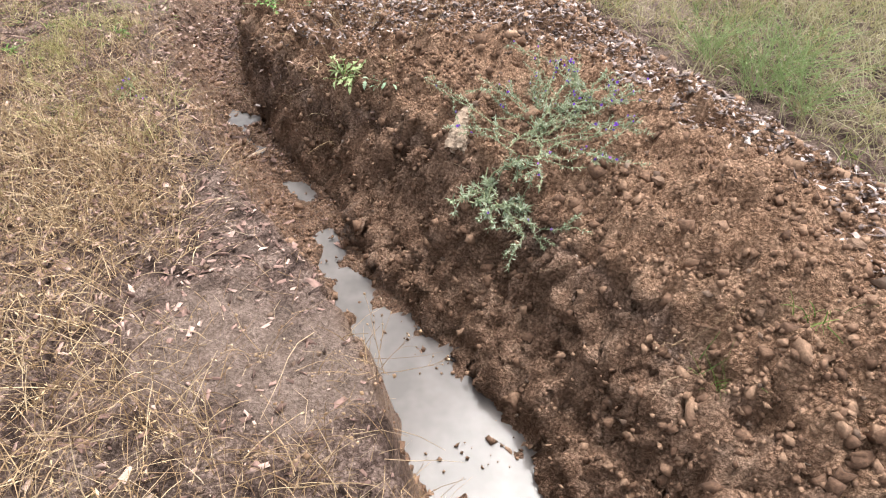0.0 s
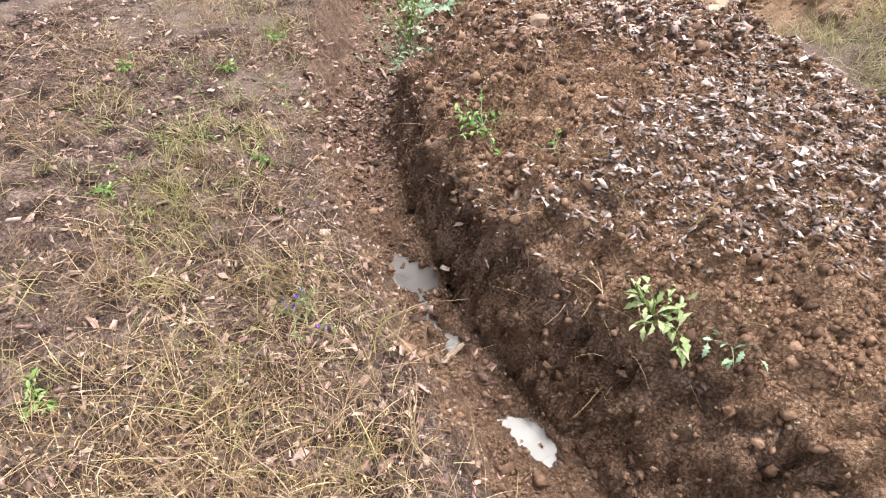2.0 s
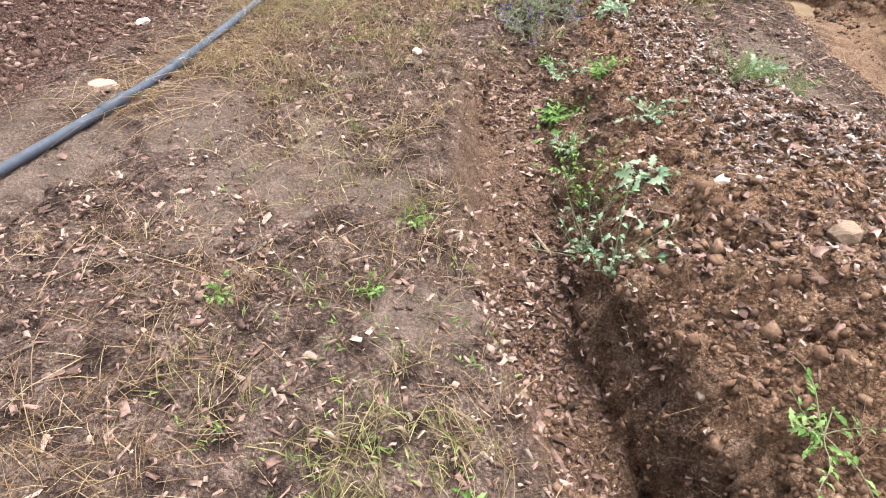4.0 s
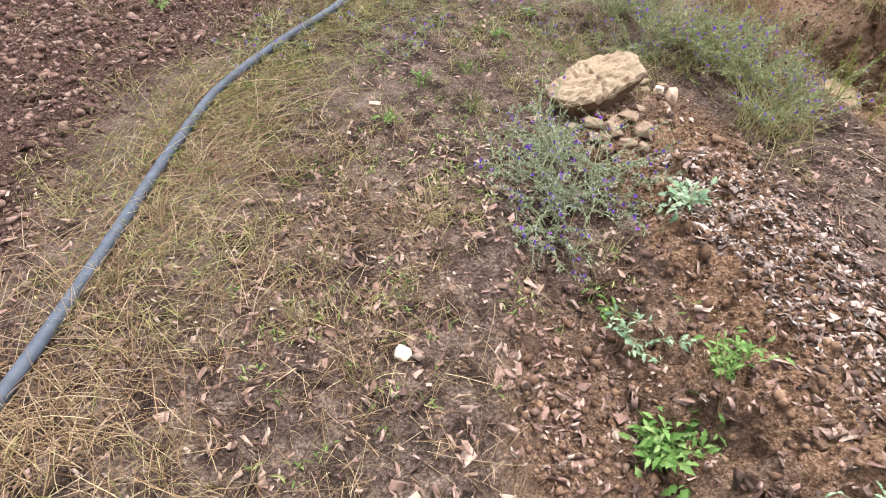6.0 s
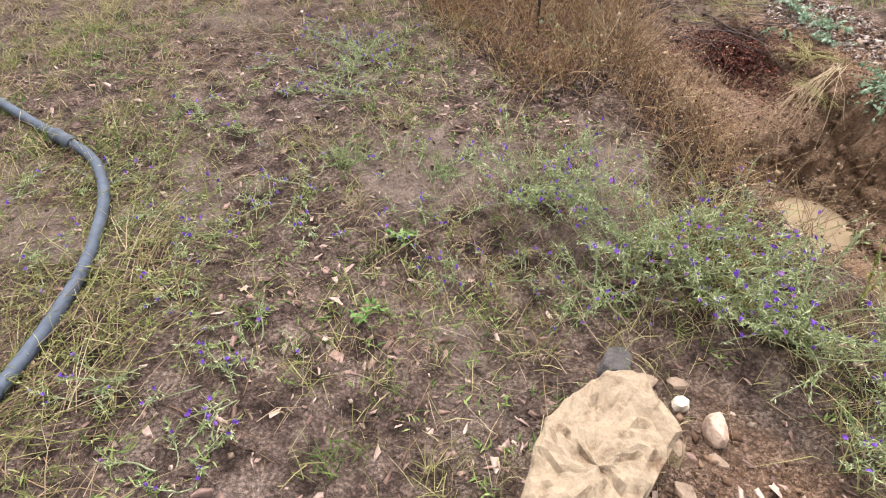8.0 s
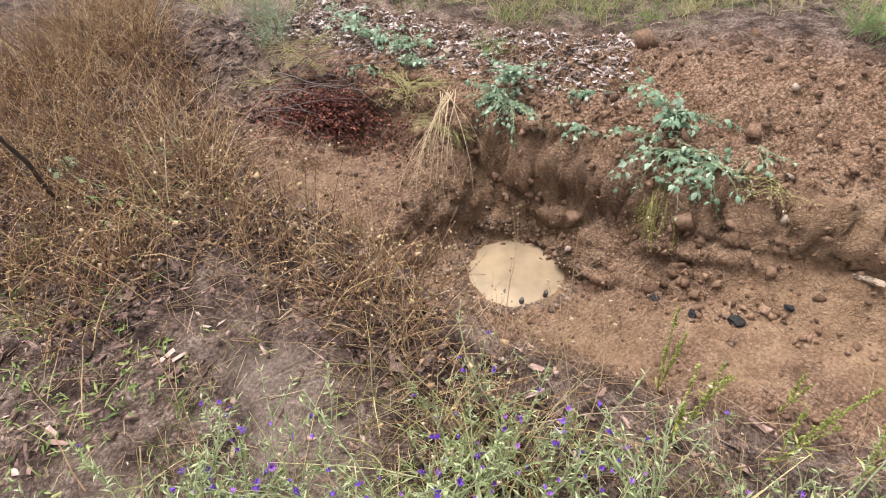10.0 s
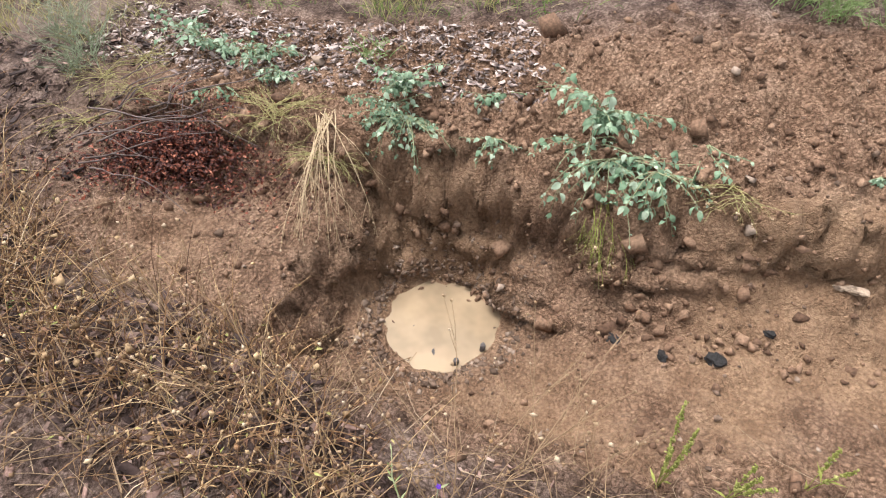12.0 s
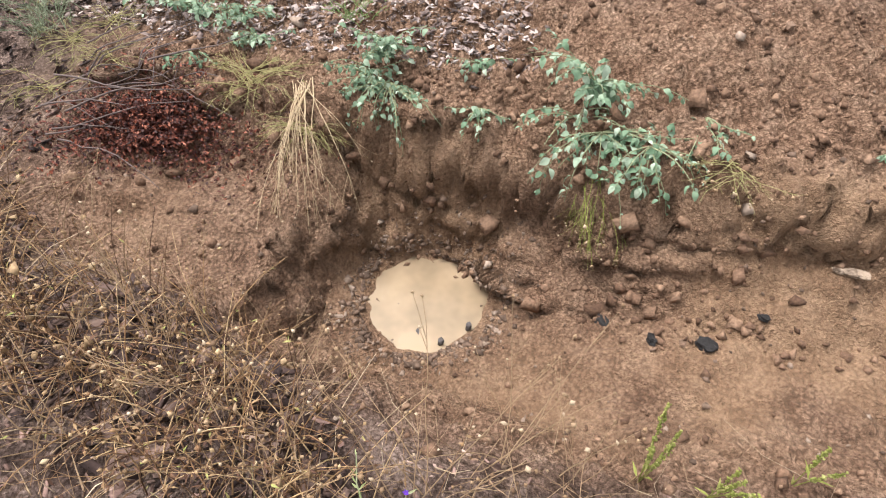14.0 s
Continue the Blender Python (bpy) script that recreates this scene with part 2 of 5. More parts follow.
# the ditch, by y: left lip, floor left, floor right, right lip, floor height
DY = [-4, 0.6, 0.86, 1.05, 1.4, 1.8, 2.24, 2.75, 3.2, 3.67, 4.2, 4.9, 5.5, 6.06, 6.6]
DLL = [2.2, -0.06, -0.18, -0.27, -0.46, -0.8, -1.1, -1.4, -1.64, -1.86, -2.0, -2.1, -2.08, -1.94, -1.8]
DFL = [2.35, 0.08, -0.04, -0.14, -0.31, -0.5, -0.78, -1.12, -1.38, -1.6, -1.74, -1.88, -1.9, -1.76, -1.7]
DFR = [2.65, 0.38, 0.32, 0.28, 0.11, -0.25, -0.42, -0.82, -1.12, -1.4, -1.5, -1.52, -1.5, -1.5, -1.54]
DRL = [3.4, 1.0, 0.88, 0.78, 0.54, 0.27, -0.04, -0.64, -1.03, -1.29, -1.41, -1.36, -1.28, -1.26, -1.36]
DZF = [-0.5, -0.538, -0.538, -0.538, -0.537, -0.534, -0.52, -0.488, -0.478, -0.42, -0.36, -0.27, -0.21, -0.17, -0.02]
# the spoil bank beside it: outer edge and height
BE = [4.6, 2.4, 2.2, 2.1, 1.9, 1.66, 1.42, 1.2, 1.06, 0.9, 0.72, 0.3, -0.28, -0.52, -0.58]
BH = [0.25, 0.26, 0.26, 0.26, 0.26, 0.27, 0.29, 0.31, 0.34, 0.37, 0.39, 0.27, 0.13, 0.07, 0.04]
# the hollow with the pool, by y: front lip, floor front, floor back, back lip, floor height, back lip height, height behind
HY = [4.8, 5.2, 5.6, 6.0, 6.4, 6.8, 7.2, 7.45, 7.65, 8.0, 8.27, 8.4, 8.55, 9.2, 9.8, 10.4]
HXF = [0.4, 0.3, 0.25, 0.2, 0.12, 0.12, 0.12, 0.14, 0.16, 0.22, 0.32, 0.38, 0.46, 0.62, 0.95, 1.2]
HXA = [0.6, 0.5, 0.5, 0.55, 0.55, 0.56, 0.6, 0.63, 0.65, 0.72, 0.8, 0.82, 0.86, 1.0, 1.2, 1.4]
HXB = [0.9, 0.95, 0.95, 0.9, 0.82, 0.8, 0.85, 0.92, 0.98, 1.2, 1.2, 1.22, 1.26, 1.34, 1.5, 1.6]
HXC = [1.2, 1.3, 1.3, 1.28, 1.22, 1.2, 1.22, 1.28, 1.34, 1.46, 1.5, 1.5, 1.54, 1.64, 1.8, 1.9]
HZF = [0.0, -0.12, -0.2, -0.2, -0.19, -0.18, -0.22, -0.32, -0.41, -0.47, -0.46, -0.2, -0.18, -0.13, -0.06, 0.0]
HZC = [0.0, 0.04, 0.08, 0.12, 0.15, 0.16, 0.14, 0.1, 0.06, 0.04, 0.04, 0.04, 0.04, 0.03, 0.02, 0.0]
HZB = [0.0, 0.1, 0.16, 0.24, 0.32, 0.36, 0.34, 0.28, 0.22, 0.14, 0.1, 0.09, 0.08, 0.06, 0.04, 0.0]
POOL, POOL_Z = (1.03, 8.02), -0.47
PUDDLE = (0.72, 5.54)


def row(y, v, at=None):
    return np.interp(y, DY if at is None else at, v)


def ditch_s(x, y):
    """How far across the spoil bank: 0 at the ditch, 1 at its outer edge."""
    return (x - row(y, DRL)) / (row(y, BE) - row(y, DRL))


def form(x, y, fine=True):
    """Ground height."""
    x, y = np.asarray(x, float), np.asarray(y, float)
    jag = 0.07 * fbm(x, y, 2.3, 3) + 0.05 * fbm(x + 40, y, 9, 2)
    xx = x + jag
    z = 0.035 * fbm(x, y, 0.6, 3) - 0.1 * np.exp(-(((x + 0.9) / 0.6) ** 2) - ((y - 8.1) / 0.6) ** 2)
    ll, fl, fr, rl, zf = (row(y, v) for v in (DLL, DFL, DFR, DRL, DZF))
    cut = np.where(xx < fl, smooth((xx - ll) / (fl - ll)), 1.0)
    wall = np.clip((xx - fr) / (rl - fr) + 0.3 * fbm(x + 2, y, 6, 3), 0, 1) * (xx > fr)
    wall = np.where(xx > rl + 0.12, 1.0, wall)
    wall = np.where(wall < 0.5, 0.5 * (2 * wall) ** 0.75, 1 - 0.5 * (2 - 2 * wall) ** 1.3)
    cut = np.where(xx > fr, cut * (1 - wall), cut)
    dip = 0.0
    for cx, cy, rx, ry, d in ((0.03, 1.12, 0.21, 0.45, 0.055), (-0.4, 1.78, 0.085, 0.2, 0.045), (-0.58, 2.14, 0.06, 0.11, 0.04), (-0.82, 2.55, 0.085, 0.08, 0.045), (-1.19, 3.03, 0.04, 0.14, 0.04), (-1.3, 3.33, 0.12, 0.14, 0.06)):
        dip = dip + d * smooth(1.6 - np.hypot((x - cx) / rx + 0.6 * (y - cy) / rx, (y - cy) / ry) + 0.9 * fbm(x, y, 11, 2))
    bed = zf - dip + 0.022 * fbm(x + 9, y + 4, 2.6, 3) * (np.clip(-zf, 0, 0.4) / 0.4)
    s = ditch_s(xx, y)
    bank = np.interp(s, [0, 0.03, 0.12, 0.24, 0.4, 0.7, 0.88, 1.0, 1.1], [0, 0.2, 0.46, 0.76, 1.0, 1.0, 0.6, 0.1, 0]) * row(y, BH)
    bank = bank * smooth((8.0 - y) / 1.4)
    z = z * (1 - cut) + bed * cut + bank
    # hollow
    xf, xa, xb, xc = (row(y, v, HY) for v in (HXF, HXA, HXB, HXC))
    hc, hb = (row(y, v, HY) for v in (HZC, HZB))
    bend = y - 0.43 * np.clip(1.23 - x, 0, 0.6) * smooth((y - 8.05) / 0.2) * smooth((9.0 - y) / 0.3)
    hz = row(bend + 0.09 * fbm(x + 3, y, 4, 3), HZF, HY)
    xj = x + 0.8 * jag
    down = np.where(xj < xa, smooth((xj - xf) / (xa - xf)), 1.0)
    up = np.clip((xj - xb) / (xc - xb) + 0.2 * fbm(x, y, 5, 3), 0, 1)
    up = 0.62 * up + 0.38 * smooth((up - 0.6) / 0.3)
    behind = smooth((xj - xc) / 0.55)
    fade = smooth((4.2 - x) / 1.5)
    deep = np.where(xj <= xb, hz * down, hz + (hc - hz) * up)
    deep = np.where(xj > xc, hc + (hb - hc) * behind * np.exp(-np.clip(xj - xc - 0.9, 0, 9) / 0.7), deep) * fade
    inside = (y > HY[0]) & (y < HY[-1]) & (xj > xf)
    z = np.where(inside, z * 0.4 + deep, z)
    basin = np.hypot((x - POOL[0]) / 0.17, (y - POOL[1]) / 0.185) + 0.22 * fbm(x, y, 7, 3)
    z = np.where(basin < 1.7, z + (POOL_Z - z) * smooth(2.2 * (1.7 - basin)), z) - 0.06 * smooth(1.55 - basin)
    r = np.hypot((x - PUDDLE[0]) / 0.2, (y - PUDDLE[1]) / 0.3) + 0.4 * fbm(x, y, 5, 2)
    z = z - 0.07 * smooth(1.3 - r)
    if fine:
        m = masks(x, y)
        lump = np.abs(fbm(x, y, 6, 3)) * 0.07 + 0.03 * fbm(x + 5, y, 17, 2)
        lump = lump + 0.042 * cells(x, y, 8.5) * smooth(0.55 + 2.2 * fbm(x + 9, y, 2.3, 2)) + 0.022 * cells(x + 7, y + 3, 17) * smooth(0.6 + 2.2 * fbm(x, y + 9, 4, 2)) + 0.007 * cells(x + 2, y + 8, 36) - 0.03
        lump = lump + 0.014 * fbm(x, y + 3, 33, 2)
        clump = np.abs(fbm(x + 3, y + 11, 7, 3)) * 0.15 - 0.03
        z = z + clump * np.clip(m["lip"], 0, 1)
        z = z + lump * m["rough"] * (1 - 0.85 * smooth(1.9 - basin)) + 0.012 * fbm(x, y, 12, 3) + 0.012 * cells(x + 4, y, 13) * (1 - m["floor"])
    return z


def masks(x, y):
    s = ditch_s(x + 0.1 * fbm(x, y, 2.3, 3), y)
    ll, fr, rl = row(y, DLL), row(y, DFR), row(y, DRL)
    inditch = smooth((x - ll + 0.02) / 0.12) * smooth((rl + 0.05 - x) / 0.15) * smooth((6.5 - y) / 0.8)
    bank = smooth((s + 0.06) / 0.1) * smooth((1.06 - s) / 0.12) * smooth((7.6 - y) / 0.8)
    xf, xc = row(y, HXF, HY), row(y, HXC, HY)
    hollow = smooth((x - xf - 0.05) / 0.25) * smooth((xc + 0.9 - x) / 0.5) * smooth((y - 4.9) / 0.5) * smooth((9.9 - y) / 0.9)
    floor = smooth((x - xf - 0.2) / 0.25) * smooth((xc + 0.03 - x) / 0.12) * smooth((y - 5.0) / 0.5) * smooth((9.3 - y) / 0.6)
    hose = row(y, HOSE_X, HOSE_Y)
    loam = smooth((hose - 0.25 + 0.25 * fbm(x, y, 1.5, 3) - x) / 0.35)
    mud = smooth((fbm(x + 3, y + 8, 1.1, 3) - 0.2) / 0.16) * (1 - bank) * (1 - hollow) * (1 - loam)
    for cx, cy, r in ((-1.98, 2.55, 0.22), (-0.72, 1.12, 0.2), (-3.2, 5.1, 0.25), (-1.2, 8.0, 0.25), (-2.45, 7.7, 0.22), (-0.95, 8.9, 0.3), (-2.9, 4.7, 0.3)):
        mud = np.maximum(mud, smooth(1.5 - np.hypot(x - cx, y - cy) / r + 2.0 * fbm(x, y, 3, 3)))
    return dict(red=np.maximum(np.maximum(bank, 0.72 * inditch), 0.85 * hollow), wet=np.maximum(inditch * smooth((fr + 0.04 - x) / 0.08), 0.4 * floor), mud=0.7 * mud * (1 - inditch),
                ochre=0.8 * floor * smooth(0.72 + 1.4 * fbm(x, y, 2.2, 3)), loam=loam, bank=bank, floor=floor, hollow=hollow, inditch=inditch, lip=smooth((x - fr + 0.02) / 0.1) * smooth((0.3 - s) / 0.2) * smooth((5.6 - y) / 1.5),
                rough=np.clip(0.18 + 1.3 * bank + 1.1 * inditch * smooth((x - fr) / 0.08) + 0.25 * inditch + 0.75 * hollow * (1 - 0.72 * floor) + 0.5 * loam, 0, 1.3))


def surface(x, y):
    """Points of the ground; steep faces are broken into lumps that stand out sideways."""
    x, y = np.asarray(x, float), np.asarray(y, float)
    z, h = form(x, y), 0.02
    gx = (form(x + h, y, False) - form(x - h, y, False)) / (2 * h)
    gy = (form(x, y + h, False) - form(x, y - h, False)) / (2 * h)
    up = 1 / np.sqrt(1 + gx * gx + gy * gy)
    u, v = 0.8 * y - 0.6 * x, 1.1 * z + 0.45 * (0.8 * x + 0.6 * y)
    out = 0.06 * (cells(u + 3, v, 7) - 0.35) + 0.036 * (cells(u, v + 5, 15) - 0.35) + 0.014 * (cells(u + 1, v + 2, 31) - 0.35) + 0.06 * fbm(u, v, 4, 4) + 0.02 * fbm(u, v, 24, 2)
    out = out * smooth((0.9 - up) / 0.3) * smooth((x - row(y, DFL) - 0.05) / 0.1)
    return np.stack([x - gx * up * out, y - gy * up * out, z + up * out * 0.5], -1)


HOSE_Y = [2.6, 3.6, 4.6, 5.03, 5.5, 5.9, 6.24, 6.87, 7.56, 8.05, 8.47, 8.74, 9.15, 9.5, 9.8, 10.28, 10.8, 11.6, 12.6]
HOSE_X = [-5.1, -4.45, -3.93, -3.73, -3.53, -3.42, -3.34, -3.21, -3.03, -2.73, -2.42, -2.28, -2.18, -2.2, -2.37, -2.62, -2.86, -3.15, -3.4]


def link_mesh(name, verts, faces, mat=None, smooth_it=True):
    me = bpy.data.meshes.new(name)
    if isinstance(faces, np.ndarray):
        k = faces.shape[1]
        me.vertices.add(len(verts))
        me.vertices.foreach_set("co", np.ascontiguousarray(verts, np.float32).ravel())
        me.loops.add(faces.size)
        me.loops.foreach_set("vertex_index", faces.astype(np.int32).ravel())
        me.polygons.add(len(faces))
        me.polygons.foreach_set("loop_start", np.arange(0, faces.size, k, dtype=np.int32))
    else:
        me.from_pydata([tuple(v) for v in verts], [], faces)
    me.update(calc_edges=True)
    me.validate()
    if smooth_it:
        me.polygons.foreach_set("use_smooth", [True] * len(me.polygons))
    if mat:
        me.materials.append(mat)
    return me


def build_ground():
    x0, x1, y0, y1 = -6.0, 4.8, -2.0, 13.6
    xs = np.concatenate([np.arange(x0, -2.15, 0.05), np.arange(-2.15, 2.3, 0.0155), np.arange(2.3, x1 + 0.01, 0.05)])
    ys = np.concatenate([np.arange(y0, 0.3, 0.05), np.arange(0.3, 9.5, 0.0155), np.arange(9.5, y1 + 0.01, 0.05)])
    nx, ny, x1, y1 = len(xs), len(ys), xs[-1], ys[-1]
    X, Y = np.meshgrid(xs, ys)
    edge = smooth(np.minimum(np.minimum(X - x0, x1 - X), np.minimum(Y - y0, y1 - Y)) / 0.6)
    flat = X.ravel(), Y.ravel()
    verts = surface(*flat)
    verts[:, 2] *= edge.ravel()
    i = (np.arange(ny - 1)[:, None] * nx + np.arange(nx - 1)).ravel()
    faces = np.stack([i, i + 1, i + nx + 1, i + nx], -1)
    n, far = len(verts), 400.0
    corner = [0, nx - 1, nx * ny - 1, nx * (ny - 1)]
    verts = np.vstack([verts, [(-far, -far, 0), (far, -far, 0), (far, far, 0), (-far, far, 0)]])
    skirt = [(n + k, n + (k + 1) % 4, corner[(k + 1) % 4], corner[k]) for k in range(4)]
    me = link_mesh("ground", verts, np.vstack([faces, skirt]), SOIL)
    ms = masks(np.append(flat[0], verts[n:, 0]), np.append(flat[1], verts[n:, 1]))
    for key in ("red", "wet", "mud", "ochre", "loam"):
        a = me.attributes.new(key, "FLOAT", "POINT")
        v = np.clip(ms[key], 0, 1) * (np.abs(verts[:, 0]) < 100)
        a.data.foreach_set("value", v.astype(np.float32))
    return tagged(new("ground", me), "damp brown earth with a ditch, spoil bank and muddy hollow", "ground", kind="structure")


build_ground()


def water(name, cx, cy, z, rx, ry, mat, label):
    n = 48
    verts = [(cx, cy, z)] + [(cx + rx * math.cos(a), cy + ry * math.sin(a), z) for a in (2 * math.pi * k / n for k in range(n))]
    me = link_mesh(name, verts, [(0, k + 1, (k + 1) % n + 1) for k in range(n)], mat)
    return tagged(new(name, me), label, "puddle", kind="structure")


def ditch_water():
    ys = np.linspace(-1.5, 3.75, 80)
    l, r = row(ys, DLL), row(ys, DRL)
    z = np.interp(ys, [-2, 1.6, 2.1, 2.55, 3.1, 3.75], [-0.552, -0.552, -0.548, -0.516, -0.5, -0.495])
    verts = np.vstack([np.stack([l + 0.06, ys, z], -1), np.stack([r - 0.1, ys, z], -1)])
    k = np.arange(79)
    me = link_mesh("puddle", verts, np.stack([k, k + 80, k + 81, k + 1], -1), MUDDY)
    return tagged(new("puddle", me), "shallow cloudy rainwater lying on the ditch floor", "puddle", kind="structure")


ditch_water()
water("puddle", POOL[0], POOL[1], POOL_Z - 0.018, 0.36, 0.36, OCHRE_WATER, "opaque yellow muddy water pool in the hollow")
water("puddle", PUDDLE[0], PUDDLE[1], float(form(*PUDDLE, False)) + 0.045, 0.3, 0.42, DULL_WATER, "brown rainwater puddle behind the spoil bank")


def height(x, y):
    return float(form(np.array([x]), np.array([y]))[0])


def part(name, me, parent, label=""):
    ob = new(name, me)
    ob.parent = parent
    if label:
        tagged(ob, label)
    return ob


def thing(name, x, y, z, label, category, group=""):
    ob = new(name)
    ob.location = (x, y, z)
    ob.empty_display_size = 0.05
    return tagged(ob, label, category, group)


def tube_arrays(paths, radii, sides=4):
    """Tubes along paths (n, k, 3) with radii (n, k): vertices and faces."""
    paths, radii = np.asarray(paths, float), np.asarray(radii, float)
    n, k, _ = paths.shape
    t = np.gradient(paths, axis=1)
    t /= np.linalg.norm(t, axis=2, keepdims=True) + 1e-9
    ref = np.where(np.abs(t[..., 2:]) > 0.9, [1.0, 0, 0], [0, 0, 1.0])
    a = np.cross(t, ref)
    a /= np.linalg.norm(a, axis=2, keepdims=True) + 1e-9
    b = np.cross(t, a)
    ang = 2 * np.pi * np.arange(sides) / sides
    v = paths[:, :, None] + radii[:, :, None, None] * (a[:, :, None] * np.cos(ang)[:, None] + b[:, :, None] * np.sin(ang)[:, None])
    base = (np.arange(n)[:, None, None] * k + np.arange(k - 1)[:, None]) * sides
    j = np.arange(sides)
    f = np.stack([base + j, base + (j + 1) % sides, base + sides + (j + 1) % sides, base + sides + j], -1)
    return v.reshape(-1, 3), f.reshape(-1, 4)


def blade_arrays(paths, radii):
    """Grass blades: narrow folded strips along paths (n, k, 3)."""
    n, k, _ = paths.shape
    t = np.gradient(paths, axis=1)
    turn = 2.4 * np.arange(n)
    a = np.cross(t, np.stack([np.cos(turn), np.sin(turn), 0.8 + 0 * turn], -1)[:, None])
    a /= np.linalg.norm(a, axis=2, keepdims=True) + 1e-9
    w = radii[:, :, None] * a * 0.95
    v = np.stack([paths - w, paths + w], 2)
    base = (np.arange(n)[:, None] * k + np.arange(k - 1)) * 2
    f = np.stack([base, base + 1, base + 3, base + 2], -1)
    return v.reshape(-1, 3), f.reshape(-1, 4)


def build_hose():
    ys = np.linspace(HOSE_Y[0], HOSE_Y[-1], 140)
    xs = np.interp(ys, HOSE_Y, HOSE_X)
    for _ in range(4):
        xs[1:-1] = 0.25 * xs[:-2] + 0.5 * xs[1:-1] + 0.25 * xs[2:]
    zs = form(xs, ys, False)
    for _ in range(6):
        zs[1:-1] = 0.25 * zs[:-2] + 0.5 * zs[1:-1] + 0.25 * zs[2:]
    p = np.stack([xs, ys, zs + 0.033], -1)
    root = thing("hose", p[0, 0], p[0, 1], p[0, 2], "grey polyethylene irrigation hose lying across the dry grass", "hose")
    q = p - p[0]
    part("tube", link_mesh("tube", *tube_arrays([q], [np.full(len(q), 0.0225)], 16), PIPE), root)
    for y in (5.18, 5.62, 9.72):
        k = int(np.argmin(np.abs(ys - y)))
        seg = q[k - 1 : k + 2]
        sp = np.linspace(0, 1, 9)
        path = np.stack([np.interp(sp, [0, 0.5, 1], seg[:, a]) for a in range(3)], -1)
        rad = np.array([0.0255, 0.031, 0.031, 0.027, 0.027, 0.027, 0.031, 0.031, 0.0255]) * (1.12 if y > 9 else 1)
        part("coupling", link_mesh("coupling", *tube_arrays([path], [rad], 14), JOINT), root, "dark plastic pipe coupling")


build_hose()


# ---- makers of repeated pieces ----
def turns(n, tilt=1.0):
    """Random turns (n, 3, 3): any heading, tilted by up to about that many radians."""
    a, b, c = rng.uniform(0, 2 * np.pi, n), rng.normal(0, tilt, n), rng.uniform(0, 2 * np.pi, n)
    ca, sa, cb, sb, cc, sc = np.cos(a), np.sin(a), np.cos(b), np.sin(b), np.cos(c), np.sin(c)
    o, i = np.zeros(n), np.ones(n)
    rz = np.stack([ca, -sa, o, sa, ca, o, o, o, i], -1).reshape(n, 3, 3)
    rx = np.stack([i, o, o, o, cb, -sb, o, sb, cb], -1).reshape(n, 3, 3)
    rc = np.stack([cc, -sc, o, sc, cc, o, o, o, i], -1).reshape(n, 3, 3)
    return rz @ rx @ rc


def stamp(tv, tf, pos, size, jitter, tilt):
    """Copies of a small form, each bent its own way, in one pair of arrays. size (n, 3)."""
    n = len(pos)
    v = (tv[None] * (1 + jitter * rng.normal(0, 1, (n, len(tv), 1))) + 0.7 * jitter * rng.normal(0, 1, (n, len(tv), 3)) * [1, 1, 0.4]) * size[:, None]
    v = np.einsum("nij,nkj->nki", turns(n, tilt), v) + pos[:, None]
    f = tf[None] + (np.arange(n) * len(tv))[:, None, None]
    return v.reshape(-1, 3), f.reshape(-1, tf.shape[1])


CHIP_V = np.array([(-1, -0.45, 0), (0.8, -0.7, 0.25), (1, 0.4, 0), (-0.6, 0.75, 0.3), (-1, -0.45, -0.25), (0.8, -0.7, 0), (1, 0.4, -0.25), (-0.6, 0.75, 0.05)], float)
CHIP_F = np.array([(0, 1, 2), (0, 2, 3)] + [t for k in range(4) for t in ((k, k + 4, (k + 1) % 4), ((k + 1) % 4, k + 4, (k + 1) % 4 + 4))])
OCTA = (np.array([(1, 0, 0), (-1, 0, 0), (0, 1, 0), (0, -1, 0), (0, 0, 1), (0, 0, -1)], float),
        np.array([(0, 2, 4), (2, 1, 4), (1, 3, 4), (3, 0, 4), (2, 0, 5), (1, 2, 5), (3, 1, 5), (0, 3, 5)]))


CHUNK = (np.array([(i, j, k) for i in (-0.8, 0.8) for j in (-0.8, 0.8) for k in (-0.8, 0.8)], float),
         np.array([(0, 1, 3), (0, 3, 2), (4, 6, 7), (4, 7, 5), (0, 4, 5), (0, 5, 1), (2, 3, 7), (2, 7, 6), (0, 2, 6), (0, 6, 4), (1, 5, 7), (1, 7, 3)]))


def spread(n, box, keep):
    """About n places in box (x0, x1, y0, y1), kept with the likelihood keep(x, y)."""
    x, y = rng.uniform(box[0], box[1], n), rng.uniform(box[2], box[3], n)
    d = np.minimum(np.minimum(x - box[0], box[1] - x), np.minimum(y - box[2], box[3] - y))
    ok = rng.random(n) < keep(x, y) * smooth((d + 0.5 * fbm(x, y, 1.7, 2)) / 0.4)
    return x[ok], y[ok]


def on_ground(x, y, lift=0.0):
    return surface(x, y) + [0, 0, lift]


def stuff(name, arrays, mat, label, category, smooth_it=False):
    v = np.vstack([a[0] for a in arrays])
    off = np.cumsum([0] + [len(a[0]) for a in arrays[:-1]])
    f = np.vstack([a[1] + o for a, o in zip(arrays, off)])
    return tagged(new(name, link_mesh(name, v, f, mat, smooth_it)), label, category, kind="stuff")


def sizes(n, mean, spread_, flat=(1, 1, 1)):
    s = mean * np.exp(rng.normal(0, spread_, n))
    return s[:, None] * np.array(flat) * rng.uniform(0.75, 1.25, (n, 3))


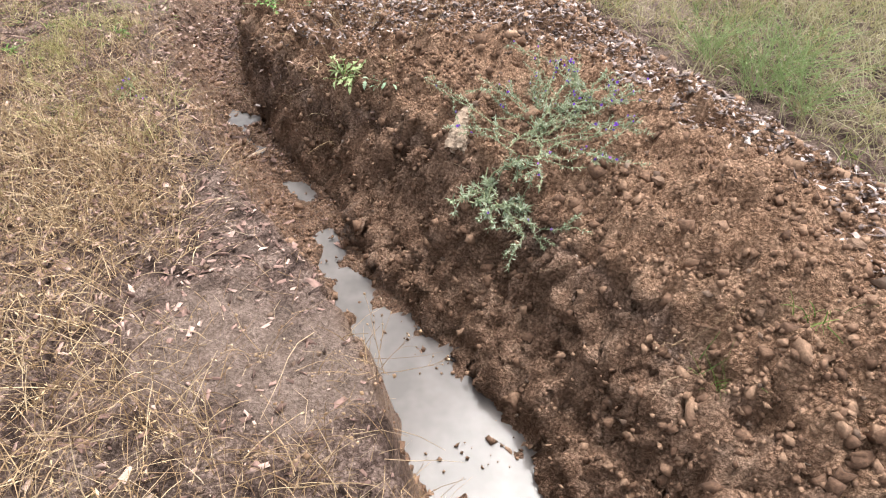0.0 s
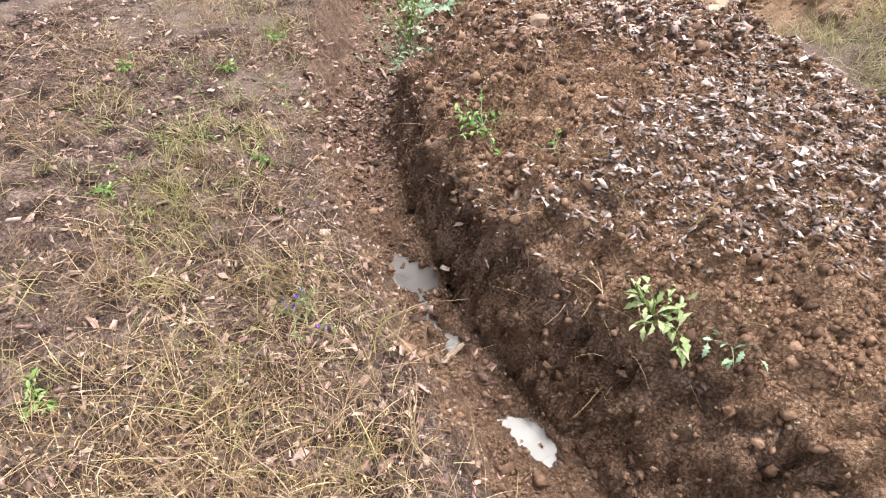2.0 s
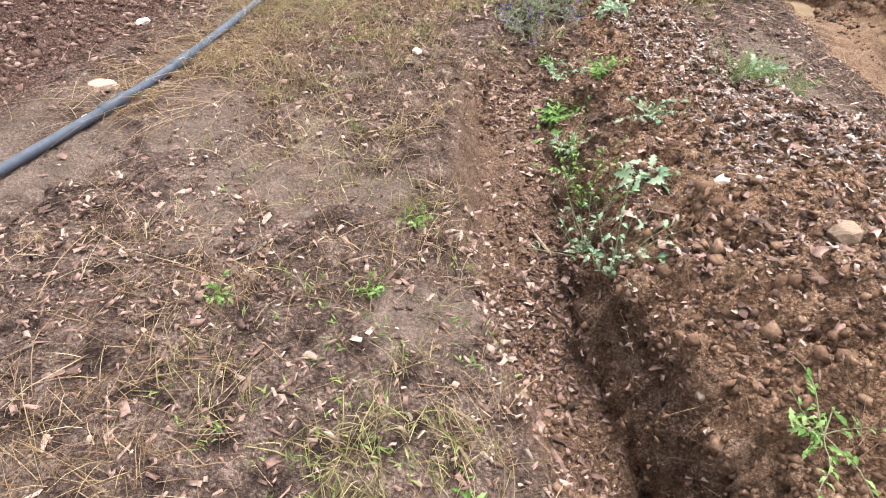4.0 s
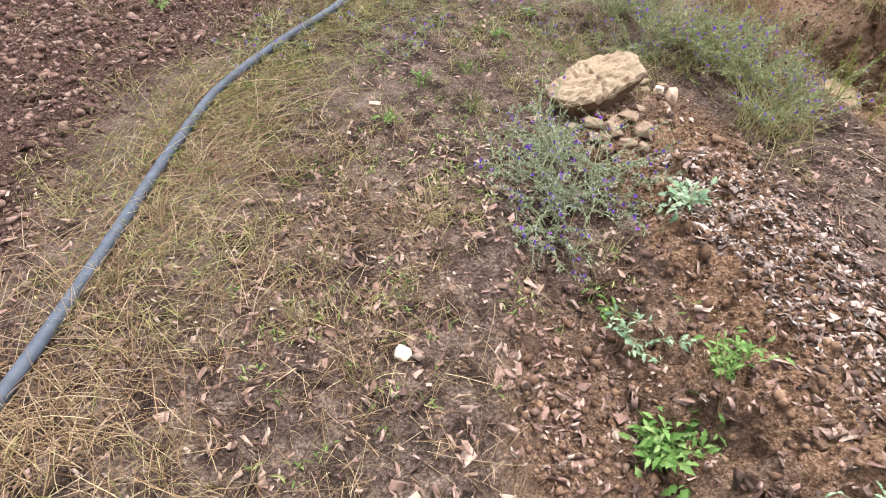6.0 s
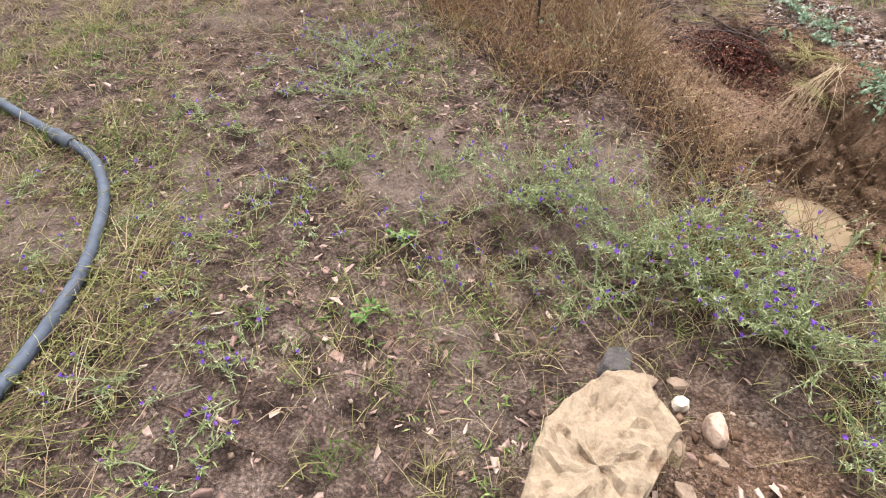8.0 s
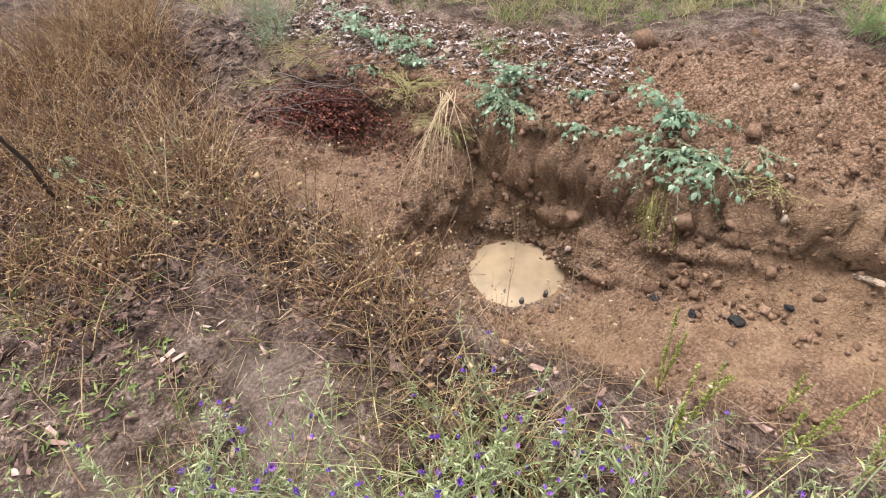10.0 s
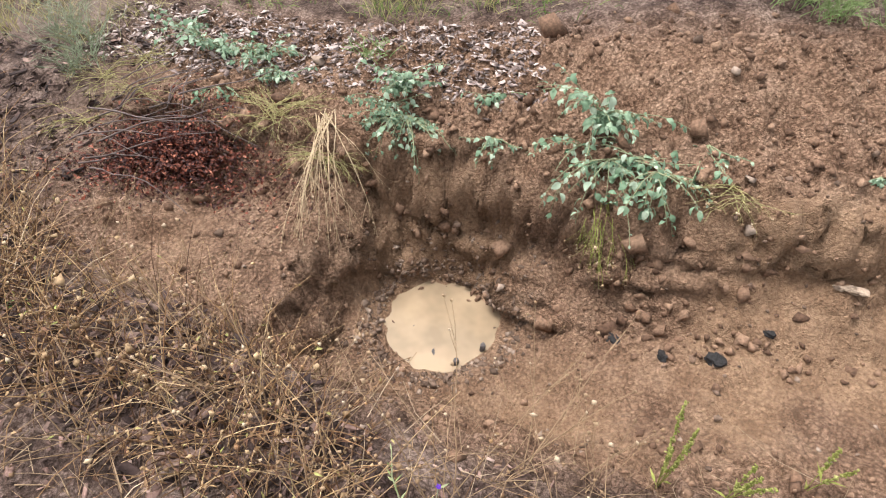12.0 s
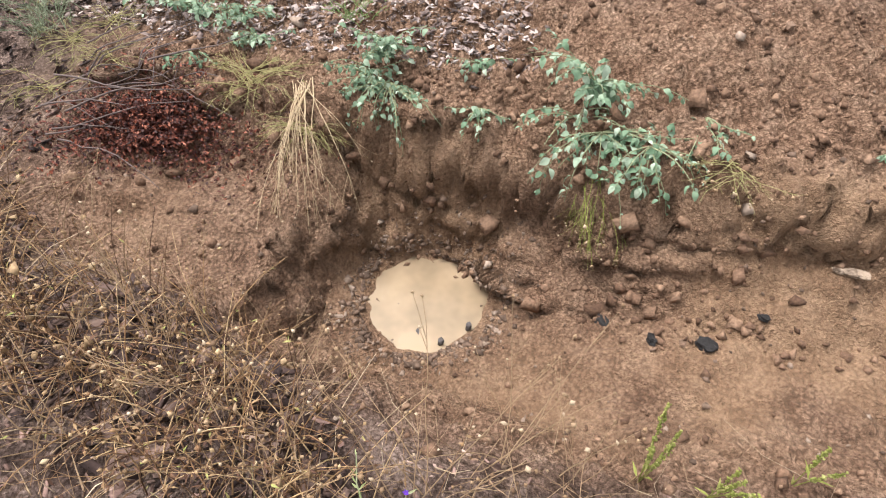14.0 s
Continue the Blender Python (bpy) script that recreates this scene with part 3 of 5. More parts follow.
def arcs(n, length, az, e0, e1, k=6, wobble=0.12):
    """Bent paths (n, k, 3) from the origin: heading az, slope from e0 to e1 (radians)."""
    t = np.linspace(0, 1, k)[None]
    e = e0[:, None] + (e1 - e0)[:, None] * t
    a = az[:, None] + wobble * np.cumsum(rng.normal(0, 1, (n, k)), 1)
    step = (length / (k - 1))[:, None]
    d = np.stack([np.cos(e) * np.cos(a), np.cos(e) * np.sin(a), np.sin(e)], -1) * step[..., None]
    d[:, 0] = 0
    return np.cumsum(d, 1)


def taper(n, k, r):
    return r[:, None] * np.linspace(1, 0.35, k)[None]


LEAF_F = np.array([(0, 2, 1), (0, 3, 2), (1, 2, 4), (2, 3, 4)])


def leaf_arrays(pos, way, length, width, droop=0.25, fold=0.2):
    """Folded, drooping leaves."""
    n = len(pos)
    way = way / (np.linalg.norm(way, axis=1, keepdims=True) + 1e-9)
    side = np.cross(way, [0, 0, 1.0]) + 0.35 * rng.normal(0, 1, (n, 3))
    side -= way * (side * way).sum(1, keepdims=True)
    side /= np.linalg.norm(side, axis=1, keepdims=True) + 1e-9
    up = np.cross(side, way)
    L, W = length[:, None], width[:, None]
    at = lambda a, b, c: pos + way * L * a + side * W * b + up * (W * c - L * droop * a * a)
    v = np.stack([at(0, 0, 0), at(0.45, -0.5, fold), at(0.45, 0, 0), at(0.45, 0.5, fold), at(1, 0, 0)], 1)
    f = LEAF_F[None] + (np.arange(n) * 5)[:, None, None]
    return v.reshape(-1, 3), f.reshape(-1, 3)


def along(paths, per, lo, hi):
    """Places along paths and the way there: per to each path, between the shares lo and hi of its length."""
    n, k, _ = paths.shape
    t = rng.uniform(lo, hi, (n, per)) * (k - 1)
    i = np.minimum(t.astype(int), k - 2)
    r = np.arange(n)[:, None]
    p0, p1 = paths[r, i], paths[r, i + 1]
    p = p0 + (p1 - p0) * (t - i)[..., None]
    d = p1 - p0
    return p.reshape(-1, 3), (d / (np.linalg.norm(d, axis=2, keepdims=True) + 1e-9)).reshape(-1, 3)


# ---- loose ground cover ----
def left_field(x, y):
    m = masks(x, y)
    return (1 - m["bank"]) * (1 - m["hollow"]) * (1 - m["inditch"])


def chip_density(x, y):
    s = ditch_s(x, y)
    d = smooth((s - np.interp(y, [1.4, 2.3, 2.9, 6], [0.5, 0.36, 0.16, 0.1]) + 0.4 * fbm(x, y, 1.6, 3)) / 0.25) * smooth((1.06 - s) / 0.08) * smooth((6.9 - y) / 0.5)
    d = np.where(y > 3.1, np.maximum(d, 0.75 * smooth((s - 0.3) / 0.2) * smooth((1.0 - s) / 0.08) * smooth((6.8 - y) / 0.5)), d)
    xc = row(y, HXC, HY)
    behind = smooth((x - xc - 0.12) / 0.15) * smooth((xc + 0.75 - x) / 0.2) * smooth((y - 7.65) / 0.2) * smooth((10 - y) / 0.6)
    return np.maximum(d, behind)


def build_cover():
    x, y = spread(270000, (-2.2, 3.2, -0.3, 10.2), chip_density)
    n = len(x)
    stuff("wood_chips", [stamp(CHIP_V, CHIP_F, on_ground(x, y, 0.004), np.minimum(sizes(n, 0.0088, 0.45, (1.2, 0.65, 0.25)), 0.019), 0.24, 0.5)], CHIPS, "grey weathered wood chips scattered over the spoil bank", "wood chips")
    x, y = spread(105000, (-4.2, 0.6, -0.4, 11), lambda x, y: left_field(x, y) * (0.2 + 0.8 * smooth(0.5 + 1.6 * fbm(x + 4, y, 1.2, 3))) * np.where(y > 6.8, 0.35, 0.85) * (1 - 0.75 * masks(x, y)["mud"]))
    n = len(x)
    stuff("leaf_litter", [stamp(CHIP_V, CHIP_F, on_ground(x, y, 0.003), np.minimum(sizes(n, 0.0088, 0.5, (1.25, 0.65, 0.2)), 0.024), 0.24, 0.45)], LITTER, "fallen dry brown leaves and chips on the soil", "leaf litter")
    x, y = spread(11000, (-2.2, 0.5, 0.4, 6.8), lambda x, y: masks(x, y)["inditch"] * smooth((row(y, DFR) + 0.02 - x) / 0.05) * smooth((y - 1.8) / 1.5) * 0.9)
    n = len(x)
    stuff("ditch_litter", [stamp(CHIP_V, CHIP_F, on_ground(x, y, 0.003), sizes(n, 0.011, 0.4, (1.2, 0.7, 0.22)), 0.22, 0.4)], LITTER, "wet leaf fragments washed along the ditch floor", "leaf litter")

    x, y = spread(7500, (-3.6, -1.2, 2.2, 7.4), lambda x, y: smooth(0.5 + 1.6 * fbm(x, y + 5, 1.5, 3)) * (1 - masks(x, y)["mud"]) * np.where(y > 4.4, 0.85, 0.5))
    n = len(x)
    stuff("leaf_flakes", [stamp(CHIP_V, CHIP_F, on_ground(x, y, 0.004), np.minimum(sizes(n, 0.0095, 0.45, (1.25, 0.7, 0.18)), 0.022), 0.24, 0.5)], FLAKES, "pale pinkish dry leaf flakes on the soil", "leaf litter")

    x, y = spread(26000, (-2.1, 0.4, 3.4, 7.2), lambda x, y: np.clip(masks(x, y)["bank"] + masks(x, y)["inditch"], 0, 1) * (0.25 + 0.75 * smooth(0.5 + 1.8 * fbm(x + 1, y + 6, 1.9, 3))) * smooth((y - 3.5) / 0.8))
    n = len(x)
    stuff("bank_litter", [stamp(CHIP_V, CHIP_F, on_ground(x, y, 0.004), np.minimum(sizes(n, 0.0105, 0.45, (1.2, 0.75, 0.2)), 0.024), 0.24, 0.5)], LITTER, "brown leaf fragments and chips strewn over the bank end", "leaf litter")

    def clod_keep(x, y):
        m = masks(x, y)
        return np.clip(0.9 * m["bank"] + 0.55 * m["inditch"] + 0.3 * m["hollow"] * (1 - m["floor"] * 0.8).clip(0, 1), 0, 1) * (0.35 + 0.65 * smooth(0.5 + 1.5 * fbm(x, y, 1.8, 3)))
    x, y = spread(120000, (-2.2, 3.0, -0.3, 10), clod_keep)
    n = len(x)
    stuff("soil_crumbs", [stamp(*OCTA, on_ground(x, y, 0.002), np.minimum(sizes(n, 0.0085, 0.5, (1, 0.9, 0.8)), 0.022), 0.22, 1.5)], CLODS, "loose crumbs of reddish brown soil", "soil")
    def lip_keep(x, y):
        m = masks(x, y)
        xf, xb, xc = row(y, HXF, HY), row(y, HXB, HY), row(y, HXC, HY)
        back = smooth((x - xb + 0.1) / 0.1) * smooth((xc + 0.25 - x) / 0.15) * smooth((y - 5.5) / 0.5) * smooth((9.4 - y) / 0.5)
        return np.clip(m["lip"] + 0.6 * back, 0, 1) * (0.3 + 0.7 * smooth(0.5 + 2 * fbm(x, y, 3, 2)))
    x, y = spread(60000, (-1.9, 2.2, 0.0, 9.4), lip_keep)
    n = len(x)
    stuff("wall_crumbs", [stamp(*OCTA, on_ground(x, y, 0.002), np.minimum(sizes(n, 0.0095, 0.5, (1.1, 0.9, 0.8)), 0.026), 0.3, 1.5)], CLODS, "crumbling soil lumps on the cut earth walls", "soil")
    x, y = spread(4600, (-1.9, 2.2, 0.0, 9.4), lip_keep)
    n = len(x)
    stuff("wall_clods", [stamp(*CHUNK, on_ground(x, y, 0.0), np.minimum(sizes(n, 0.013, 0.5, (1.2, 0.9, 0.65)), 0.034), 0.24, 1.5)], CLODS, "damp clods sticking out of the cut earth walls", "soil")
    x, y = spread(4200, (-2.0, 2.6, 0, 9.5), lambda x, y: clod_keep(x, y) * (1 - masks(x, y)["inditch"] * 0.6))
    n = len(x)
    stuff("soil_clods", [stamp(*CHUNK, on_ground(x, y, 0.0), np.minimum(sizes(n, 0.0125, 0.5, (1.2, 0.85, 0.6)), 0.032), 0.24, 1.5)], CLODS, "damp lumps of turned brown soil", "soil")
    ang = rng.uniform(0, 6.28, 900)
    r = 1.08 + np.abs(rng.normal(0, 0.24, 900)) + 0.1 * np.sin(3 * ang)
    x, y = POOL[0] + 0.21 * r * np.cos(ang), POOL[1] + 0.225 * r * np.sin(ang)
    stuff("pool_gravel", [stamp(*OCTA, on_ground(x, y, 0.001), np.minimum(sizes(900, 0.007, 0.5, (1.2, 0.9, 0.6)), 0.018), 0.3, 0.8)], PEBBLES, "wet grit and small pebbles ringing the muddy pool", "pebbles")
    x, y = spread(9000, (-4, 2.4, -0.2, 10), lambda x, y: 0.5 + 0.4 * masks(x, y)["bank"])
    n = len(x)
    stuff("pebbles", [stamp(*OCTA, on_ground(x, y, 0.001), sizes(n, 0.007, 0.5, (1, 0.9, 0.7)), 0.2, 0.6)], PEBBLES, "small brown pebbles strewn on the ground", "pebbles")
    x, y = spread(24000, (-5.6, -2.2, 3.2, 12.5), lambda x, y: masks(x, y)["loam"] * 0.9)
    n = len(x)
    stuff("loam_crumbs", [stamp(*OCTA, on_ground(x, y, 0.002), np.minimum(sizes(n, 0.013, 0.5, (1.1, 0.9, 0.6)), 0.035), 0.22, 0.8)], LOAM_CLODS, "dark purplish crumbly loam beside the hose", "soil")

    x, y = spread(1500, (-0.9, 0.7, 0.5, 3.5), lambda x, y: smooth((x - row(y, DFL)) / 0.06) * smooth((row(y, DFR) + 0.04 - x) / 0.05) * smooth(0.3 + 2 * fbm(x, y, 5, 2)))
    z = np.interp(y, [1.6, 2.1, 2.55, 3.1], [-0.545, -0.53, -0.506, -0.49])
    stuff("mud_crumbs", [stamp(*OCTA, np.stack([x, y, np.maximum(z, form(x, y)) - 0.001], -1), sizes(len(x), 0.0065, 0.5, (1.1, 0.9, 0.8)), 0.25, 1.5)], CLODS, "mud crumbs standing in the shallow ditch water", "soil")

    # straw lying on the ground
    def straw_keep(x, y):
        thick = 0.15 + 0.85 * smooth(0.4 + 2.0 * fbm(x + 7, y + 2, 1.3, 3))
        near = np.where(y < 3.2, 1.0, np.where(y < 6.4, 0.5, 0.45))
        return left_field(x, y) * thick * near * (1 - 0.85 * masks(x, y)["mud"]) * (1 - 0.8 * masks(x, y)["loam"])
    x, y = spread(84000, (-4.8, 0.9, -0.4, 13.4), straw_keep)
    n = len(x)
    p = arcs(n, rng.uniform(0.05, 0.22, n), rng.uniform(0, 6.28, n), rng.uniform(-0.05, 0.35, n), rng.uniform(-0.35, 0.1, n), 3, 0.3) + on_ground(x, y, 0.006)[:, None]
    stuff("fallen_straw", [tube_arrays(p, taper(n, 3, rng.uniform(0.0008, 0.0017, n)), 3)], STRAW, "dry tan straw lying flat over the soil", "straw")
    # longer pale stalks and the swath along the hose
    x, y = spread(3200, (-4.2, 0.3, 0, 11), straw_keep)
    n = len(x)
    p = arcs(n, rng.uniform(0.2, 0.42, n), rng.uniform(0, 6.28, n), rng.uniform(0.0, 0.5, n), rng.uniform(-0.4, 0.1, n), 6, 0.12) + on_ground(x, y, 0.004)[:, None]
    a = tube_arrays(p, taper(n, 6, rng.uniform(0.0012, 0.0026, n)), 4)
    y = np.concatenate([rng.normal(5.3, 0.2, 260), rng.normal(5.8, 0.2, 420), rng.normal(6.5, 0.25, 320), rng.normal(7.05, 0.25, 620), rng.normal(7.6, 0.25, 420), rng.normal(8.4, 0.35, 330)])
    y = y[rng.random(len(y)) < np.where(y > 7.6, 0.6, 1.0)]
    n = len(y)
    x = row(y, HOSE_X, HOSE_Y) + rng.normal(0.1, 0.2, n)
    p = arcs(n, rng.uniform(0.15, 0.4, n), rng.normal(1.0, 0.9, n) + np.where(y < 6.1, 2.2, 0), rng.uniform(0.05, 0.5, n), rng.uniform(-0.5, 0.0, n), 6, 0.1) + on_ground(x, y, 0.005)[:, None]
    b = tube_arrays(p, taper(n, 6, rng.uniform(0.001, 0.0022, n)), 4)
    stuff("straw_stalks", [a, b], STRAW, "long pale dry stalks lying beside the hose and ditch", "straw")


build_cover()


def hose_weeds():
    """Yellow-green weeds matted along the hose."""
    y = np.concatenate([rng.normal(7.5, 0.3, 420), rng.normal(8.5, 0.35, 620), rng.normal(9.3, 0.3, 260), rng.normal(6.6, 0.3, 160)])
    n = len(y)
    x = row(y, HOSE_X, HOSE_Y) + rng.normal(0.1, 0.24, n)
    p = arcs(n, rng.uniform(0.08, 0.26, n), rng.uniform(0, 6.28, n), rng.uniform(0.1, 0.9, n), rng.uniform(-0.5, 0.3, n), 6, 0.15) + on_ground(x, y, 0.003)[:, None]
    pos, d = along(p, 5, 0.2, 1.0)
    k = len(pos)
    leaves = leaf_arrays(pos, d + rng.normal(0, 0.5, (k, 3)), rng.uniform(0.012, 0.03, k), rng.uniform(0.003, 0.006, k))
    stems = tube_arrays(p, taper(n, 6, rng.uniform(0.0012, 0.0022, n)), 3)
    stuff("matted_weeds", [stems], OLIVE, "yellow-green weeds matted along the hose", "weeds")
    stuff("weed_leaves", [leaves], OLIVE, "narrow yellow-green leaves of the matted weeds", "weeds")


hose_weeds()


def field_weeds():
    """Low green seedlings in patches over the short grass."""
    x, y = spread(3900, (-3.6, 0.3, 6.0, 11.5), lambda x, y: left_field(x, y) * (1 - masks(x, y)["loam"]) * smooth(0.35 + 2.2 * fbm(x + 5, y + 1, 1.6, 3)))
    x2, y2 = spread(900, (-3.2, -0.9, 2.4, 6.4), lambda x, y: left_field(x, y) * smooth(0.25 + 2.2 * fbm(x + 5, y + 1, 1.6, 3)))
    x, y = np.repeat(np.concatenate([x, x2]), 5), np.repeat(np.concatenate([y, y2]), 5)
    n = len(x)
    x, y = x + rng.normal(0, 0.014, n), y + rng.normal(0, 0.014, n)
    way = np.stack([rng.normal(0, 1, n), rng.normal(0, 1, n), rng.uniform(0.2, 1.4, n)], -1)
    stuff("low_weeds", [leaf_arrays(on_ground(x, y, 0.004), way, rng.uniform(0.015, 0.045, n), rng.uniform(0.004, 0.009, n), 0.4)], WEED_GREEN, "low green seedlings in patches among the dry grass", "weeds")


field_weeds()


def tuft_arrays(x, y, blades, length, lean, width=0.0011, k=5, close=0.03, round_stems=False):
    """Upright blades gathered round each place."""
    n = len(x) * blades
    bx, by = np.repeat(x, blades) + rng.normal(0, close, n), np.repeat(y, blades) + rng.normal(0, close, n)
    ln = np.repeat(rng.uniform(0.7, 1.25, len(x)), blades) * length * rng.uniform(0.45, 1.15, n)
    e0 = np.pi / 2 - np.abs(rng.normal(0, lean, n))
    p = arcs(n, ln, rng.uniform(0, 6.28, n), e0, e0 - rng.uniform(0.2, 1.3, n), k, 0.1) + on_ground(bx, by, -0.003)[:, None]
    r = taper(n, k, width * rng.uniform(0.6, 1.4, n))
    return p, tube_arrays(p, r, 3) if round_stems else blade_arrays(p, r)


def build_grass():
    def field(x, y):
        return left_field(x, y) * (1 - masks(x, y)["loam"]) * (1 - 0.9 * masks(x, y)["mud"]) * smooth(0.45 + 1.8 * fbm(x + 2, y + 5, 1.0, 3))
    x, y = spread(1700, (-4, -0.2, 0, 7), lambda x, y: field(x, y) * np.where(y < 3, 1, 0.5))
    a = tuft_arrays(x, y, 12, 0.12, 0.55, 0.0015, 4)[1]
    x, y = spread(2300, (-3.4, 0.5, -0.4, 3.9), lambda x, y: left_field(x, y) * (1 - 0.9 * masks(x, y)["mud"]) * smooth(0.55 + 1.6 * fbm(x, y, 1.4, 3)))
    tan_tufts = tuft_arrays(x, y, 9, 0.18, 0.65, 0.0013, 4, 0.04)[1]
    x, y = spread(900, (-2.6, -0.3, -0.6, 2.6), lambda x, y: left_field(x, y) * smooth((-0.62 - x + 0.4 * (1 - y)) / 0.2) * (1 - 0.9 * masks(x, y)["mud"]))
    p, thick = tuft_arrays(x, y, 13, 0.22, 0.75, 0.0014, 4, 0.05)
    q, d = along(p, 1, 0.2, 0.95)
    k = len(q)
    stuff("dry_weed_leaves", [leaf_arrays(q, d + rng.normal(0, 0.8, (k, 3)), rng.uniform(0.008, 0.02, k), rng.uniform(0.003, 0.007, k), 0.5)], TAN_GRASS, "small dried leaves on the tangled dead weeds", "dry weeds")
    x, y = spread(1300, (-3.7, -1.7, 3.2, 7.4), lambda x, y: left_field(x, y) * (1 - masks(x, y)["loam"]) * (1 - 0.9 * masks(x, y)["mud"]) * smooth(0.3 + 2.2 * fbm(x + 9, y + 3, 1.5, 3)))
    further = tuft_arrays(x, y, 9, 0.15, 0.6, 0.0013, 4, 0.035)[1]
    stuff("tan_grass", [tan_tufts, thick, further], TAN_GRASS, "standing tan dead grass beside the ditch", "grass")
    x, y = spread(2000, (-5.2, 0.4, 6.5, 14.5), lambda x, y: np.where(y > 10.5, 0.9, field(x, y)))
    b = tuft_arrays(x, y, 10, 0.13, 0.6, 0.0017, 3)[1]
    stuff("dry_grass", [a, b], STRAW, "short tufts of dry straw-coloured grass", "grass")
    x, y = spread(420, (-3.6, -0.5, 0.3, 6.8), field)
    a = tuft_arrays(x, y, 14, 0.12, 0.5, 0.0018, 4)[1]
    x2, y2 = spread(90, (-2.7, -1.95, 2.9, 5.2), lambda x, y: smooth(0.4 + 2 * fbm(x, y, 1.7, 2)))
    e = tuft_arrays(x2, y2, 16, 0.14, 0.5, 0.0017, 4)[1]
    x, y = spread(2100, (-4.4, 0.1, 6.2, 12.5), lambda x, y: field(x, y) * 0.9 + 0.1)
    b = tuft_arrays(x, y, 13, 0.11, 0.65, 0.0019, 3)[1]
    x, y = spread(340, (0.5, 4.3, 0.7, 5.6), lambda x, y: smooth((x - row(y, BE) - 0.05) / 0.2))
    c = tuft_arrays(x, y, 13, 0.17, 0.5, 0.002, 4, close=0.05)[1]
    x, y = spread(1300, (1.5, 4.6, 6.0, 13.0), lambda x, y: smooth((x - row(y, HXC, HY) - np.interp(y, [7.5, 7.7, 9.4, 9.8], [0.95, 0.75, 0.75, 0.1])) / 0.2))
    d = tuft_arrays(x, y, 10, 0.16, 0.4, 0.0018, 4, close=0.05)[1]
    spots = [(-1.94, 2.51), (-1.78, 2.36), (-1.42, 2.61), (-2.24, 3.16), (-2.3, 3.23), (-2.16, 3.0), (-2.44, 4.79), (-2.2, 4.6), (-2.82, 3.8), (-1.67, 2.79), (-1.34, 2.17), (-2.02, 3.3), (-2.36, 3.6), (-2.55, 6.1), (-2.06, 6.53), (-1.5, 6.3), (-2.1, 2.75)]
    x, y = np.array(spots).T
    g = tuft_arrays(x, y, 60, 0.14, 0.5, 0.0018, 4, 0.075)[1]
    x, y = spread(260, (-0.55, 0.2, 6.6, 8.3), lambda x, y: smooth(0.5 + 2 * fbm(x, y, 2, 2)))
    h = tuft_arrays(x, y, 9, 0.3, 0.4, 0.0018, 4, 0.04)[1]
    stuff("yellow_grass", [a, b, c, d, e, g, h], YELLOW_GRASS, "yellowing green grass in loose tufts", "grass")
    x, y = spread(2200, (0.7, 4.3, 0.8, 5.4), lambda x, y: smooth((x - row(y, BE) - 0.1) / 0.3))
    c = tuft_arrays(x, y, 9, 0.2, 0.75, 0.0021, 4, close=0.06)[1]
    stuff("straw_grass", [c], PALE_GRASS, "taller dry grass stems behind the spoil bank", "grass")
    places = [(-2.54, 6.35), (-2.22, 7.22), (-2.28, 6.13), (0.8, 0.94), (1.05, 1.02), (-2.0, 7.55), (-1.75, 7.7), (-2.5, 5.1), (-1.5, 8.3), (-2.2, 4.54), (-2.75, 7.1), (-2.35, 4.15), (-3.3, 7.0)]
    x, y = np.array(places).T
    a = tuft_arrays(x, y, 24, 0.1, 0.5, 0.0017)[1]
    x, y = spread(700, (-3.8, 0.2, 6.6, 11.5), lambda x, y: field(x, y))
    b = tuft_arrays(x, y, 14, 0.09, 0.65, 0.0021, 4)[1]
    x, y = spread(110, (0.9, 4.0, 1.6, 5.0), lambda x, y: smooth((x - row(y, BE) - 0.05) / 0.2) * smooth(0.5 + 2 * fbm(x, y, 1.3, 2)))
    c = tuft_arrays(x, y, 13, 0.2, 0.5, 0.0019, 4, close=0.05)[1]
    x, y = spread(200, (1.9, 3.6, 7.0, 9.6), lambda x, y: smooth((x - row(y, HXC, HY) - 0.6) / 0.2))
    d = tuft_arrays(x, y, 12, 0.13, 0.5, 0.0018, 4, close=0.05)[1]
    stuff("green_grass", [a, b, c, d], GREEN_GRASS, "fresh green grass tufts among dry growth", "grass")

    # rusty dry weeds with seed heads round the hollow
    def weeds(x, y):
        xf = row(y, HXF, HY)
        return np.where(y > 9.0, smooth((x + 0.25 - 0.2 * fbm(x, y, 1.5, 2)) / 0.25) * smooth((0.76 + 0.8 * (y - 9.0) - x) / 0.2) * smooth((2.7 - x) / 0.4), smooth((x - xf + np.where(y < 8.05, 0.42, 0.32)) / 0.15) * smooth((xf + np.interp(y, [7.9, 8.3], [-0.06, 0.2]) - x) / 0.15)) * smooth((y - 7.45) / 0.3)
    x, y = spread(3700, (-0.6, 3.0, 7.2, 11.6), weeds)
    p, a = tuft_arrays(x, y, 6, 0.28, 0.4, 0.0018, 4, 0.045, True)
    low = p[(p[:, 0, 1] < 9.7)]
    q, d = along(low, 3, 0.1, 0.95)
    k = len(q)
    dead = leaf_arrays(q, d + rng.normal(0, 0.8, (k, 3)), rng.uniform(0.008, 0.02, k), rng.uniform(0.003, 0.007, k), 0.6)
    stuff("dead_weed_leaves", [dead], DEAD_LEAF, "curled brown leaves on the dead weeds", "dry weeds")
    lx, ly = spread(26000, (-0.6, 2.4, 7.4, 10.6), lambda x, y: np.maximum(weeds(x, y), 0.3 * smooth((y - 9.35) / 0.2) * smooth((x - 0.6) / 0.3)))
    k = len(lx)
